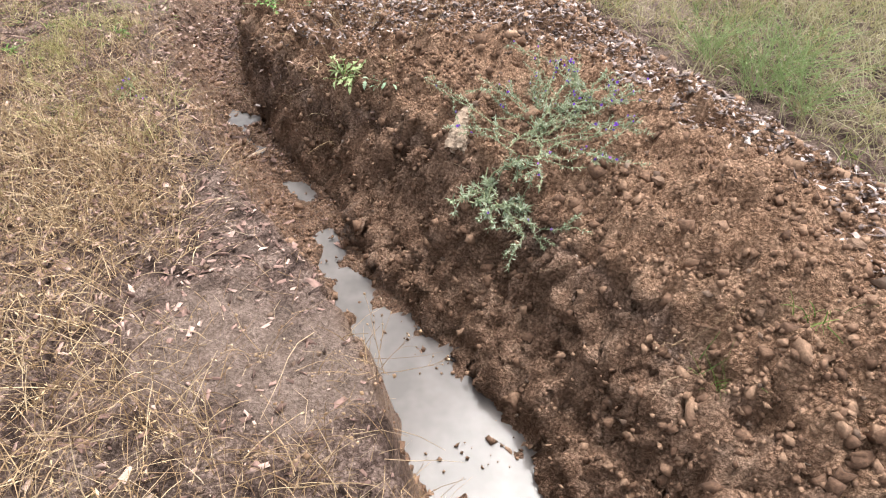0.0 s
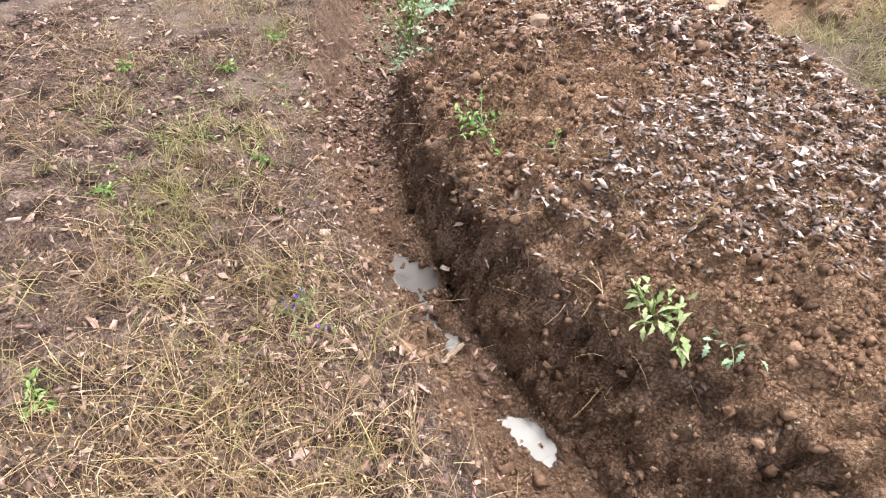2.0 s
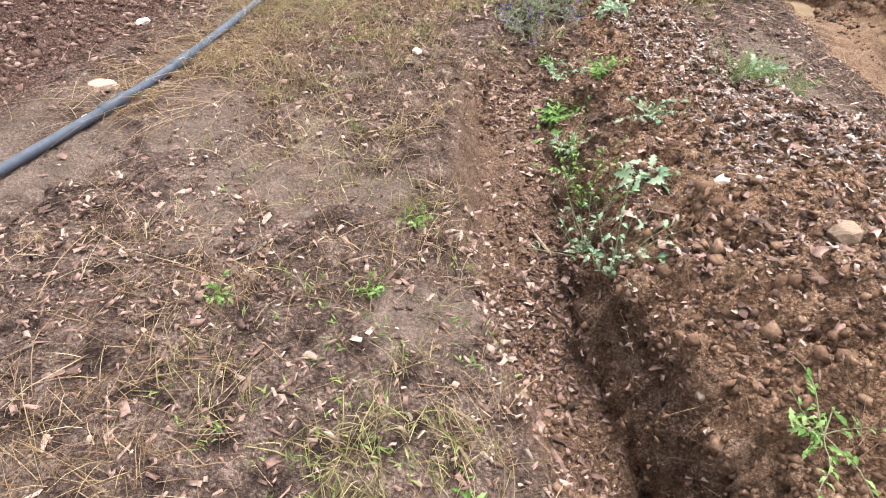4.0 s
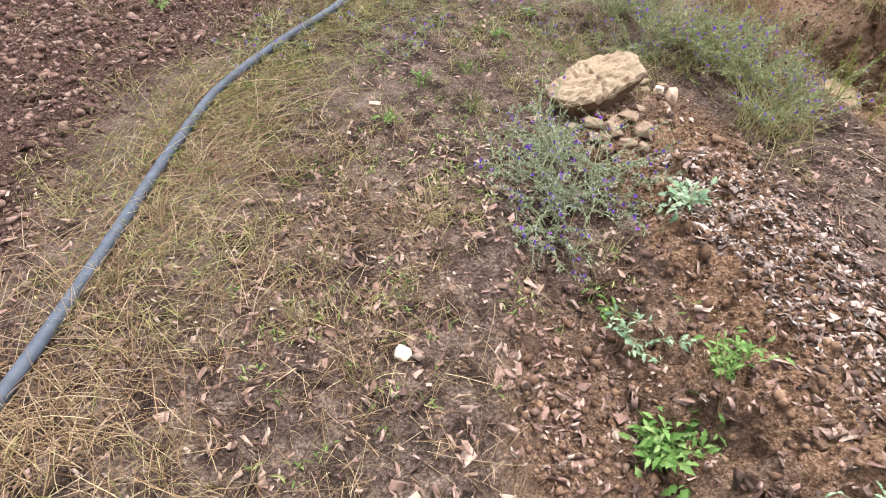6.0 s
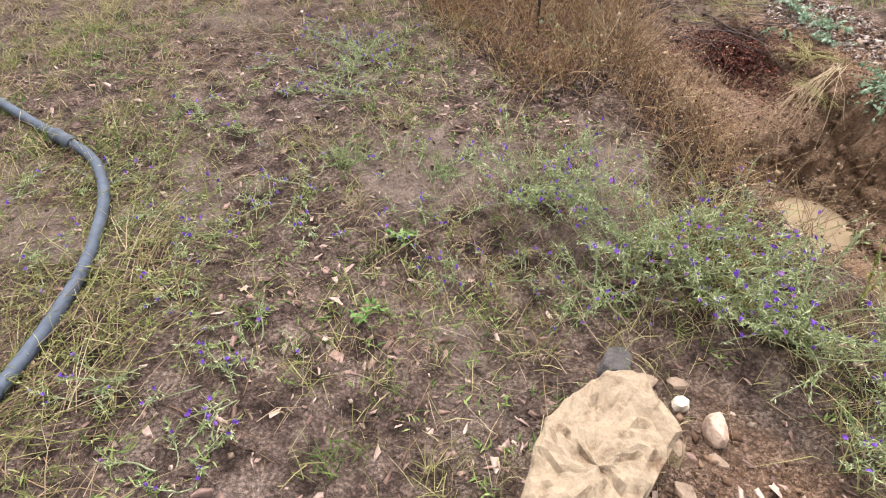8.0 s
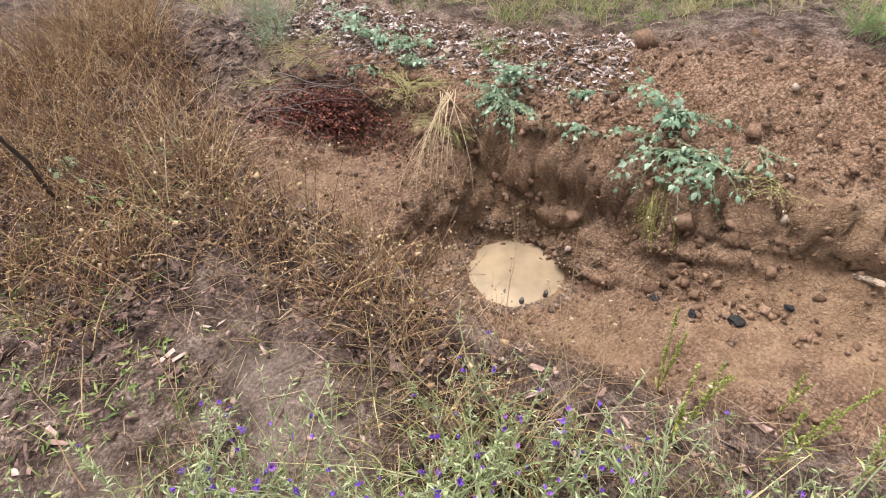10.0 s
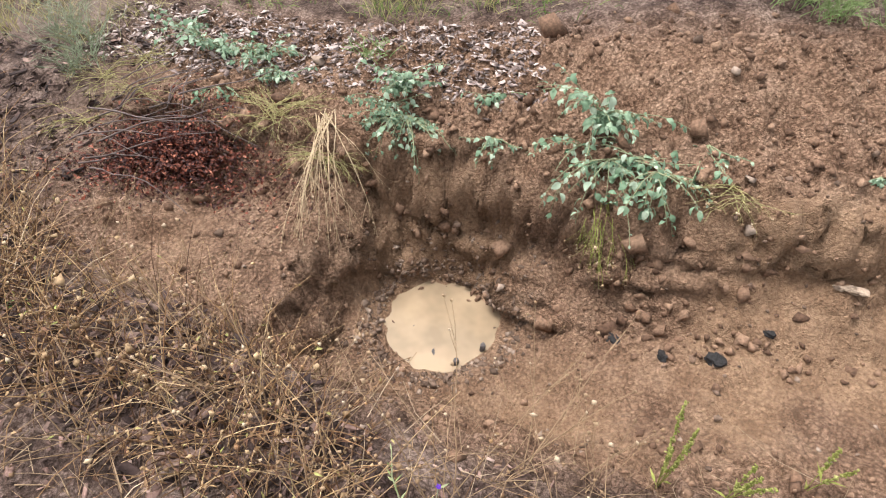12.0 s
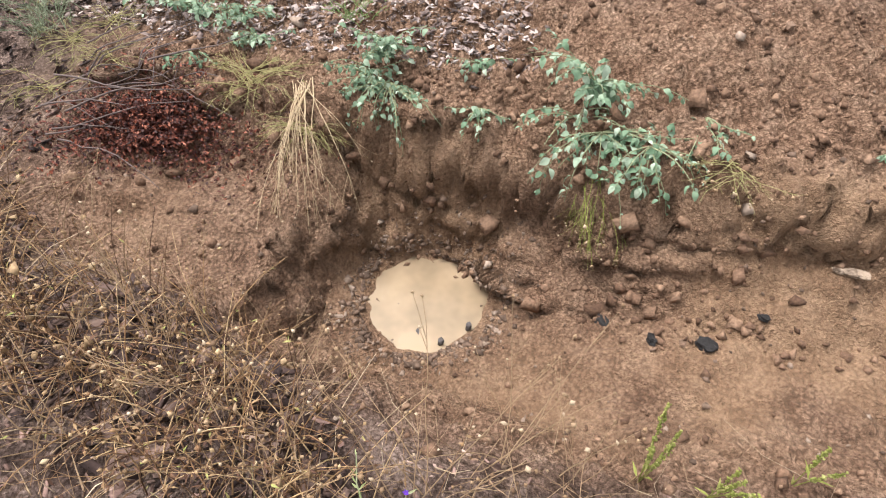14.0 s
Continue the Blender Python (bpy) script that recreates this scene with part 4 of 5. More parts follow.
    stuff("weed_litter", [stamp(CHIP_V, CHIP_F, on_ground(lx, ly, 0.004), sizes(k, 0.011, 0.4, (1.3, 0.7, 0.22)), 0.24, 0.5)], DARK_LITTER, "dark leaf litter under the dead weeds", "leaf litter")
    pos, _ = along(p, 1, 0.7, 1.0)
    n = len(pos)
    heads = stamp(*OCTA, pos, sizes(n, 0.003, 0.3, (1, 1, 1.5)), 0.12, 1.5)
    x, y = spread(1700, (-0.5, 2.6, 7.4, 12), lambda x, y: weeds(x, y) * smooth(0.4 + 2 * fbm(x, y, 1.4, 2)))
    pale_stems = tuft_arrays(x, y, 7, 0.36, 0.35, 0.0019, 4, 0.05)[1]
    stuff("pale_dry_grass", [pale_stems], STRAW, "pale dry grass stems among the dead weeds", "grass")
    stuff("rusty_weeds", [a], RUST_GRASS, "thick stand of rust-brown dead weeds beside the hollow", "dry weeds")
    near = pos[(pos[:, 1] < 9.4) & (rng.random(n) < 0.3)]
    fluff = stamp(*OCTA, near, sizes(len(near), 0.0055, 0.35, (1, 1, 1.2)), 0.4, 1.5)
    stuff("seed_fluff", [fluff], TAN_GRASS, "pale fluffy seed heads on dead weeds by the hollow", "seed heads")
    stuff("seed_heads", [heads], RUST_GRASS, "pale dry seed heads on the dead weeds", "seed heads")


build_grass()


# ---- stones, wood and charcoal ----
def rock_mesh(name, size, mat, rough=0.1, corners=16, sub=3, seed=1):
    """A broken stone: the hull of scattered corners, split finer and roughened."""
    r = np.random.default_rng(seed)
    ring = []
    for count, zc, rad in ((corners // 2, 0.62, 0.78), (corners // 2, 0.0, 1.0), (corners // 3, -0.7, 0.75)):
        a = (np.arange(count) + r.uniform(-0.35, 0.35, count)) * 2 * np.pi / count + r.uniform(0, 6)
        q = rad * r.uniform(0.8, 1.12, count)
        ring.append(np.stack([q * np.cos(a), q * np.sin(a), zc + r.uniform(-0.24, 0.24, count)], -1))
    v = np.vstack(ring)
    bm = bmesh.new()
    for p in v:
        bm.verts.new(p)
    bmesh.ops.convex_hull(bm, input=bm.verts)
    bmesh.ops.delete(bm, geom=[p for p in bm.verts if not p.link_faces], context="VERTS")
    bmesh.ops.bevel(bm, geom=bm.edges[:], offset=0.05, segments=1, affect="EDGES", clamp_overlap=True)
    bmesh.ops.triangulate(bm, faces=bm.faces)
    bmesh.ops.subdivide_edges(bm, edges=bm.edges, cuts=sub, use_grid_fill=True)
    for p in bm.verts:
        c = p.co
        d = noise.fractal(c * 1.7 + Vector((seed, 0, 0)), 1.0, 2.0, 5)
        e = noise.fractal(c * 6.0 + Vector((0, seed, 0)), 1.0, 2.0, 3)
        p.co = c * (1 + rough * d + 0.25 * rough * e)
    bmesh.ops.scale(bm, vec=size, verts=bm.verts)
    bmesh.ops.recalc_face_normals(bm, faces=bm.faces)
    me = bpy.data.meshes.new(name)
    bm.to_mesh(me)
    bm.free()
    me.materials.append(mat)
    return me


def stone(name, x, y, size, mat, label, turn=0.0, sink=0.35, seed=1, rough=0.1, cuts=7, tilt=(0, 0), group="", category="stone", sub=3):
    ob = new(name, rock_mesh(name, size, mat, rough, 10 + cuts, sub, seed))
    z = float(np.min(form(x + np.array([-0.6, 0.6, 0, 0]) * size[0], y + np.array([0, 0, -0.6, 0.6]) * size[1], False)))
    ob.matrix_world = pose(x, y, z + size[2] * (1 - 2 * sink) * 0.9, tilt[0], tilt[1], turn)
    return tagged(ob, label, category, group)


def boulder(x, y, z):
    """A slab of limestone, undercut along its front, with a pitted top; soil stain and shade are coloured into its
    underside.
    """
    rim = [(0.11, 0.2, 0.11), (0.19, 0.2, 0.12), (0.27, 0.14, 0.125), (0.25, -0.03, 0.12), (0.03, -0.14, 0.1), (-0.08, -0.17, 0.085), (-0.2, -0.17, 0.07), (-0.26, -0.03, 0.045), (-0.13, 0.09, 0.07), (-0.03, 0.17, 0.09)]
    k, per = len(rim), 6
    loop = []
    for i in range(k):
        p, q = Vector(rim[i]), Vector(rim[(i + 1) % k])
        loop += [p.lerp(q, j / per) for j in range(per)]
    bm = bmesh.new()
    levels = [(0.0, 0.022), (0.1, 0.022), (0.2, 0.021), (0.3, 0.02), (0.4, 0.018), (0.5, 0.016), (0.6, 0.015), (0.7, 0.013), (0.8, 0.011), (0.9, 0.008), (0.97, 0.001), (1.0, -0.009), (0.99, -0.022), (0.92, -0.05), (0.8, -0.09), (0.76, -0.14), (0.75, -0.2)]
    rows_ = []
    for r, dz in levels:
        if r == 0:
            rows_.append([bm.verts.new((0, 0, 0.088 + dz))] * len(loop))
            continue
        ring = []
        for p in loop:
            c = Vector((p.x * r, p.y * r, 0.088 + 0.14 * p.x * r + 0.03 * p.y * r + dz))
            n1, n2 = noise.fractal(c * 7, 1.0, 2.0, 4), noise.fractal(c * 34, 1.0, 2.0, 3)
            crack = max(0.0, 1 - abs(noise.noise(c * 11 + Vector((3, 0, 0)))) * 9)
            side = Vector((p.x, p.y, 0)).normalized()
            c = c + Vector((0, 0, 0.02 * n1 + 0.011 * n2 - 0.018 * crack)) + side * (0.014 * n1 + 0.006 * n2) * r
            ring.append(bm.verts.new(c))
        rows_.append(ring)
    m = len(loop)
    for a in range(len(rows_) - 1):
        for i in range(m):
            j = (i + 1) % m
            quad = [rows_[a][i], rows_[a + 1][i], rows_[a + 1][j], rows_[a][j]]
            face = bm.faces.new(quad if a else quad[:3])
            # faces below the rim get the darker colour, part stain, part painted shade
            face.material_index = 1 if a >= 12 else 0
    bmesh.ops.recalc_face_normals(bm, faces=bm.faces)
    me = bpy.data.meshes.new("boulder")
    bm.to_mesh(me)
    bm.free()
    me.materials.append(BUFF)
    me.materials.append(STAINED_SHADED)
    ob = new("boulder", me)
    ob.location = (x, y, z)
    return tagged(ob, "large buff limestone boulder with pitted top and stained, shade-darkened underside", "boulder")


boulder(-1.165, 7.31, 0.045)
stone("stone", -0.82, 7.6, (0.085, 0.06, 0.05), DARK_STONE, "dark rounded basalt stone behind the boulder", 20, 0.3, 5, 0.05, 3)
for n, (x, y, s) in enumerate([(-0.79, 7.5, 0.052), (-0.83, 7.38, 0.04), (-0.95, 7.18, 0.036), (-1.04, 7.1, 0.055), (-1.13, 7.08, 0.032), (-1.03, 6.97, 0.062), (-1.17, 7.0, 0.058), (-1.24, 7.07, 0.06), (-1.34, 7.07, 0.05),
                               (-1.22, 6.95, 0.035), (-1.27, 6.97, 0.04), (-1.15, 6.88, 0.05), (-1.38, 6.94, 0.042), (-0.87, 7.27, 0.035), (-0.8, 7.2, 0.03), (-0.88, 7.12, 0.03), (-1.25, 6.86, 0.045), (-1.08, 6.84, 0.04), (-0.7, 7.45, 0.035)]):
    stone("cobble", x, y, (s * 1.1, s * 0.8, s * 0.6), COBBLE, "rough brown stone heaped beside the boulder", 47 * n, 0.3, 20 + n, 0.09, 0, (8 * (n % 3) - 8, 6), "cobbles by the boulder", "stone", 2)
stone("stone", -0.75, 7.39, (0.034, 0.028, 0.03), PALE_STONE, "small pale angular stone by the boulder", 10, 0.3, 40, 0.06, 6)
stone("stone", -0.74, 7.27, (0.055, 0.035, 0.06), PINK_STONE, "pinkish wedge-shaped stone by the boulder", 60, 0.3, 41, 0.06, 6)
stone("stone", -2.28, 5.9, (0.036, 0.03, 0.026), PALE_STONE, "round whitish stone in the short grass", 30, 0.3, 42, 0.04, 4)
stone("stone", -3.8, 5.37, (0.085, 0.06, 0.035), PINK_STONE, "flat pinkish stone beside the hose", 15, 0.35, 43, 0.05, 8)
stone("stone", -3.75, 5.1, (0.04, 0.03, 0.022), PINK_STONE, "small flat stone touching the hose", 70, 0.35, 44, 0.05, 8)
stone("stone", -3.9, 6.1, (0.05, 0.035, 0.025), PALE_STONE, "flat pale stone on the loam", 70, 0.35, 45, 0.05, 8)
stone("stone", -1.02, 4.62, (0.055, 0.03, 0.022), PALE_STONE, "flat pale stone on top of the spoil bank", 20, 0.25, 46, 0.05, 8)
stone("stone", -0.8, 4.23, (0.055, 0.05, 0.045), COBBLE, "rounded brown stone on the spoil bank", 20, 0.3, 47, 0.06, 6)
for n, (x, y, s) in enumerate([(-1.2, 4.3, 0.04), (-1.0, 4.35, 0.035), (-0.9, 4.0, 0.035), (-0.7, 4.05, 0.03), (-1.1, 4.85, 0.03), (-0.75, 4.5, 0.03), (0.77, 1.64, 0.042), (1.06, 1.5, 0.035), (0.95, 1.1, 0.04),
                               (1.25, 1.25, 0.045), (1.3, 1.0, 0.05), (1.5, 1.05, 0.04), (0.6, 1.9, 0.03), (-0.3, 2.9, 0.035), (0.1, 2.6, 0.03), (-1.07, 5.0, 0.035), (-1.17, 5.42, 0.035), (1.65, 6.95, 0.035),
                               (1.58, 6.85, 0.03), (1.7, 7.05, 0.03), (1.55, 7.0, 0.025), (1.5, 6.75, 0.03), (1.45, 6.9, 0.02), (1.38, 6.7, 0.025), (1.32, 6.6, 0.03), (1.25, 6.75, 0.022), (0.86, 7.3, 0.03), (0.8, 7.22, 0.025), (1.95, 7.2, 0.035), (1.9, 7.05, 0.03), (1.85, 7.12, 0.022), (1.78, 7.02, 0.03), (2.02, 7.05, 0.028), (1.72, 6.92, 0.025), (1.95, 6.9, 0.03), (1.8, 6.85, 0.022), (1.62, 7.12, 0.025), (2.1, 7.25, 0.03), (1.5, 7.05, 0.02)]):
    stone("stone", x, y, (s * 0.68, s * 0.52, s * 0.4), EARTHY, "brown angular stone in loose soil", 53 * n, 0.42, 60 + n, 0.12, 0, (9 * (n % 4) - 12, 5), "stones in the soil", "stone", 1)
for x, y, s in ((0.9, 8.03, 0.022), (0.86, 7.95, 0.016), (1.0, 8.12, 0.014), (0.93, 7.86, 0.016)):
    stone("stone", x, y, (s, s * 0.8, 0.03), DARK_STONE, "small dark stone standing out of the muddy pool", 300 * s, 0.1, int(900 * s), 0.08, 0, group="stones in the pool", sub=1)
for x, y, s, t in ((0.9, 7.43, 0.028, 20), (0.79, 7.16, 0.03, 70), (0.82, 7.3, 0.02, 10), (0.88, 7.0, 0.018, 50)):
    stone("charcoal", x, y, (s * 1.2, s * 0.8, s * 0.7), CHAR, "black cracked charcoal lump on wet soil", t, 0.25, int(t) + 3, 0.34, 8, (0, 0), "charcoal lumps", "charcoal", 1)
stone("charcoal", 1.13, 7.0, (0.09, 0.022, 0.02), CHAR, "long black charred stick on the slope", -35, 0.2, 91, 0.12, 6, (0, 0), "", "charcoal")


# ---- plants ----
GREY_STEM = varied("grey_green_stems", [(0.0, (0.15, 0.18, 0.09)), (0.6, (0.27, 0.29, 0.17)), (1.0, (0.5, 0.48, 0.32))], 0.75, 90)
GREY_LEAF = varied("hairy_grey_green_leaves", [(0.0, (0.13, 0.17, 0.055)), (0.5, (0.28, 0.325, 0.145)), (1.0, (0.47, 0.5, 0.3))], 0.75, 90, through=0.25)
SILVER_LEAF = varied("silvery_hairy_leaves", [(0.0, (0.14, 0.18, 0.1)), (0.5, (0.27, 0.32, 0.2)), (1.0, (0.46, 0.5, 0.38))], 0.8, 90, through=0.2)
VIOLET = varied("violet_petals", [(0.0, (0.14, 0.05, 0.42)), (0.6, (0.25, 0.1, 0.6)), (1.0, (0.45, 0.17, 0.6))], 0.6, 120, through=0.3)
FENNEL = varied("feathery_green", [(0.0, (0.15, 0.24, 0.07)), (0.5, (0.26, 0.37, 0.14)), (1.0, (0.4, 0.5, 0.25))], 0.7, 90, through=0.3)
LIME = varied("yellow_green_spikes", [(0.0, (0.19, 0.22, 0.05)), (0.6, (0.32, 0.34, 0.09)), (1.0, (0.5, 0.48, 0.19))], 0.65, 90, through=0.25)
RED_LEAF = varied("rust_red_dead_leaves", [(0.0, (0.03, 0.013, 0.013)), (0.55, (0.085, 0.026, 0.019)), (0.9, (0.2, 0.055, 0.03)), (1.0, (0.42, 0.17, 0.11))], 0.6, 80)
PALE_STALK = varied("pale_dry_stalks", [(0.0, (0.4, 0.28, 0.16)), (1.0, (0.68, 0.54, 0.36))], 0.7, 80)
BARK = stone_material("weathered_bark", (0.34, 0.26, 0.195), (0.07, 0.047, 0.034), 26)
TWIG = plain("grey_brown_twig", (0.14, 0.108, 0.1), 0.8, 60, 0.5)
DARK_TWIG = plain("dark_sapling_bark", (0.05, 0.035, 0.03), 0.75, 60, 0.5)

FUNNEL_V = np.array([(0, 0, 0)] + [(0.75 * math.cos(a), 0.75 * math.sin(a), 1.0) for a in (2 * math.pi * k / 5 for k in range(5))]
                    + [(1.1 * math.cos(a), 1.1 * math.sin(a), 1.45) for a in (2 * math.pi * (k + 0.5) / 5 for k in range(5))])
FUNNEL_F = np.array([(0, k + 1, (k + 1) % 5 + 1) for k in range(5)] + [(k + 1, k + 6, (k + 1) % 5 + 1) for k in range(5)])


def joined(arrays):
    v = np.vstack([a[0] for a in arrays])
    off = np.cumsum([0] + [len(a[0]) for a in arrays[:-1]])
    return v, np.vstack([a[1] + o for a, o in zip(arrays, off)])


def ground_up(paths, base, lift=0.006):
    """Keeps stems from sinking into the ground."""
    w = paths + base
    w[..., 2] = np.maximum(w[..., 2], form(w[..., 0], w[..., 1], False) + lift + 0.012)
    return w - base


def each_stem(root, p, q, radii, fork_radius, mat):
    """Each stem with its side shoots as one part."""
    n, k, _ = p.shape
    per = 0 if q is None else len(q) // n
    for i in range(n):
        own = [tube_arrays(p[i : i + 1], taper(1, k, radii[i : i + 1]), 4)]
        if per:
            f = q[i * per : (i + 1) * per]
            own.append(tube_arrays(f, taper(per, f.shape[1], np.full(per, fork_radius)), 4))
        part("stem", link_mesh("stem", *joined(own), mat), root)


def bugloss(x, y, label, stems=18, length=0.34, e0=0.7, e1=0.3, heading=None, fan=3.2, flowers=4, leaves=26, group="violet-flowered plants", lift=0.0, size=1.0, leaf_mat=None, lo=0.1):
    """A bristly plant with arching stems, narrow grey leaves and violet flowers."""
    z = height(x, y) + lift
    root = thing("viper_bugloss", x, y, z, label, "wildflower", group)
    az = rng.uniform(0, 6.28, stems) if heading is None else heading + rng.uniform(-fan, fan, stems) / 2
    n = stems
    p = arcs(n, length * rng.uniform(0.6, 1.25, n), az, e0 + rng.normal(0, 0.25, n), e1 + rng.normal(0, 0.4, n), 8, 0.2)
    p += np.concatenate([rng.normal(0, 0.05, (n, 1, 2)), np.zeros((n, 1, 1))], 2)
    p = ground_up(p, np.array([x, y, z]))
    pos, d = along(p, 2, 0.3, 0.8)
    m = len(pos)
    q = arcs(m, length * rng.uniform(0.18, 0.4, m), np.arctan2(d[:, 1], d[:, 0]) + rng.normal(0, 0.8, m), rng.uniform(0.3, 1.1, m), rng.uniform(-0.2, 0.9, m), 6, 0.12) + pos[:, None]
    each_stem(root, p, q, rng.uniform(0.002, 0.0034, n) * size, 0.0017 * size, GREY_STEM)
    pos, d = along(p, leaves, lo, 1.0)
    pos2, d2 = along(q, leaves // 2, 0.05, 1.0)
    pos, d = np.vstack([pos, pos2]), np.vstack([d, d2])
    k = len(pos)
    way = d * 0.6 + rng.normal(0, 0.65, (k, 3)) + [0, 0, 0.15]
    part("foliage", link_mesh("foliage", *leaf_arrays(pos, way, rng.uniform(0.011, 0.027, k) * size, rng.uniform(0.0028, 0.0052, k) * size), leaf_mat or GREY_LEAF, False), root, "narrow hairy grey-green leaves")["kind"] = "stuff"
    if flowers:
        ends = np.vstack([along(p, flowers, 0.6, 1.0)[0], along(q, max(1, flowers // 2), 0.5, 1.0)[0]])
        ends = ends[rng.random(len(ends)) < 0.18]
        k = len(ends)
        part("blossoms", link_mesh("blossoms", *stamp(FUNNEL_V, FUNNEL_F, ends, sizes(k, 0.0074 * size, 0.2, (0.8, 0.8, 1.3)), 0.08, 0.9), VIOLET, False), root, "violet funnel-shaped blossoms")["kind"] = "stuff"
    return root


for x, y, kw in (
    (-1.52, 6.62, dict(stems=38, length=0.36, e0=0.7, e1=0.1, flowers=4, leaves=34, leaf_mat=SILVER_LEAF)),
    (-1.68, 6.82, dict(stems=22, length=0.28, e0=0.7, e1=0.1, flowers=4, leaf_mat=SILVER_LEAF)),
    (-1.62, 6.45, dict(stems=18, length=0.24, e0=0.5, e1=0.0, flowers=4, leaf_mat=SILVER_LEAF)),
    (-1.32, 6.72, dict(stems=24, length=0.3, e0=0.8, e1=0.2, flowers=4, leaf_mat=SILVER_LEAF)),
    (-1.48, 6.98, dict(stems=22, length=0.28, e0=0.8, e1=0.2, flowers=4, leaf_mat=SILVER_LEAF)),
    (-0.6, 8.42, dict(stems=30, length=0.4, e0=0.95, e1=0.6, size=1.12, leaves=32)),
    (-0.42, 8.0, dict(stems=40, length=0.42, e0=0.9, e1=0.5, size=1.12, leaves=32)),
    (-0.3, 7.72, dict(stems=40, length=0.42, e0=0.9, e1=0.5, size=1.12, leaves=32)),
    (-0.22, 7.42, dict(stems=36, length=0.42, e0=0.95, e1=0.5, size=1.12, leaves=32)),
    (-0.62, 7.92, dict(stems=22, length=0.3, e0=0.8, e1=0.2)),
    (-0.12, 7.1, dict(stems=26, length=0.36, e0=1.1, e1=0.6)),
    (-0.36, 6.98, dict(stems=22, length=0.32, e0=1.1, e1=0.6)),
    (-0.42, 8.28, dict(stems=18, length=0.32, e0=1.0, e1=0.6)),
    (-0.08, 7.85, dict(stems=22, length=0.3, e0=0.9, e1=0.4)),
    (-0.72, 9.95, dict(stems=26, length=0.28, e0=0.6, e1=0.1)),
    (-0.95, 9.6, dict(stems=18, length=0.24, e0=0.6, e1=0.1)),
):
    bugloss(x, y, "sprawling grey-green bugloss with violet flowers in the grass", **kw)
for x, y in ((-1.66, 2.66), (-2.05, 8.95), (-1.9, 8.75), (-2.4, 8.9), (-2.75, 8.3), (-1.7, 8.9), (-1.35, 8.95), (-1.05, 8.55), (-2.5, 9.4), (-1.55, 9.4), (-2.85, 8.75), (-1.3, 9.7), (-0.95, 10.4), (-2.3, 8.2), (-1.1, 8.25), (-2.05, 8.5), (-2.15, 9.3), (-2.6, 8.05), (-1.85, 8.2), (-1.5, 8.65), (-1.75, 9.7), (-0.85, 8.15), (-1.0, 8.9), (-0.7, 8.7), (-1.2, 10.1), (-0.75, 10.2), (-2.1, 7.9), (-2.9, 7.9), (-2.65, 9.1), (-1.95, 8.05), (-1.0, 9.9)):
    bugloss(x, y, "low bugloss plant with a few violet flowers", stems=7, length=0.16, e0=0.5, e1=0.2, flowers=4, leaves=16, group="small bugloss plants")
bugloss(0.36, 1.95, "uprooted grey-green bugloss lying on the spoil bank", stems=26, length=0.42, e0=0.45, e1=-0.2, heading=0.75, fan=3.4, flowers=7, leaves=110, group="", lift=0.03, size=0.85, leaf_mat=SILVER_LEAF, lo=0.02)
bugloss(0.56, 2.06, "sprawling stems of the uprooted bugloss on the bank top", stems=11, length=0.3, e0=0.5, e1=-0.2, heading=0.6, fan=3.0, flowers=8, leaves=90, group="", lift=0.02, size=0.85, leaf_mat=SILVER_LEAF, lo=0.02)
bugloss(0.21, 1.82, "silvery bugloss rosette at the ditch edge", stems=14, length=0.13, e0=0.3, e1=-0.5, heading=-1.6, fan=5.0, flowers=0, leaves=40, group="", lift=0.04, size=1.4, leaf_mat=SILVER_LEAF)
bugloss(0.23, 1.8, "trailing silvery bugloss stems on the bank", stems=4, length=0.42, e0=0.1, e1=-0.3, heading=-0.75, fan=1.5, flowers=2, leaves=110, group="", lift=0.03, size=0.85, leaf_mat=SILVER_LEAF)


def leaf_mesh(name, length, width, mat, droop=0.3, fold=0.16, lobes=0):
    """One broad leaf on a short stalk, pointing along x."""
    k = 9
    t = np.linspace(0, 1, k)
    w = width * np.sin(np.pi * np.clip(t, 0.02, 0.99) ** 0.8) ** 0.75 * 0.5
    if lobes:
        w = w * (0.72 + 0.28 * np.cos(2 * np.pi * lobes * t))
    x = length * (0.2 + 0.8 * t)
    zc = 0.06 * length * np.sin(np.pi * t) - droop * length * t * t
    zs = zc + fold * w
    v = np.vstack([np.stack([x, -w, zs], -1), np.stack([x, 0 * w, zc], -1), np.stack([x, w, zs], -1), [[0, -0.0012, 0], [0, 0.0012, 0], [x[0], 0.0012, zc[0]], [x[0], -0.0012, zc[0]]]])
    f = []
    for i in range(k - 1):
        f += [(i, i + 1, k + i + 1, k + i), (k + i, k + i + 1, 2 * k + i + 1, 2 * k + i)]
    f.append((3 * k, 3 * k + 3, 3 * k + 2, 3 * k + 1))
    return link_mesh(name, v, f, mat)


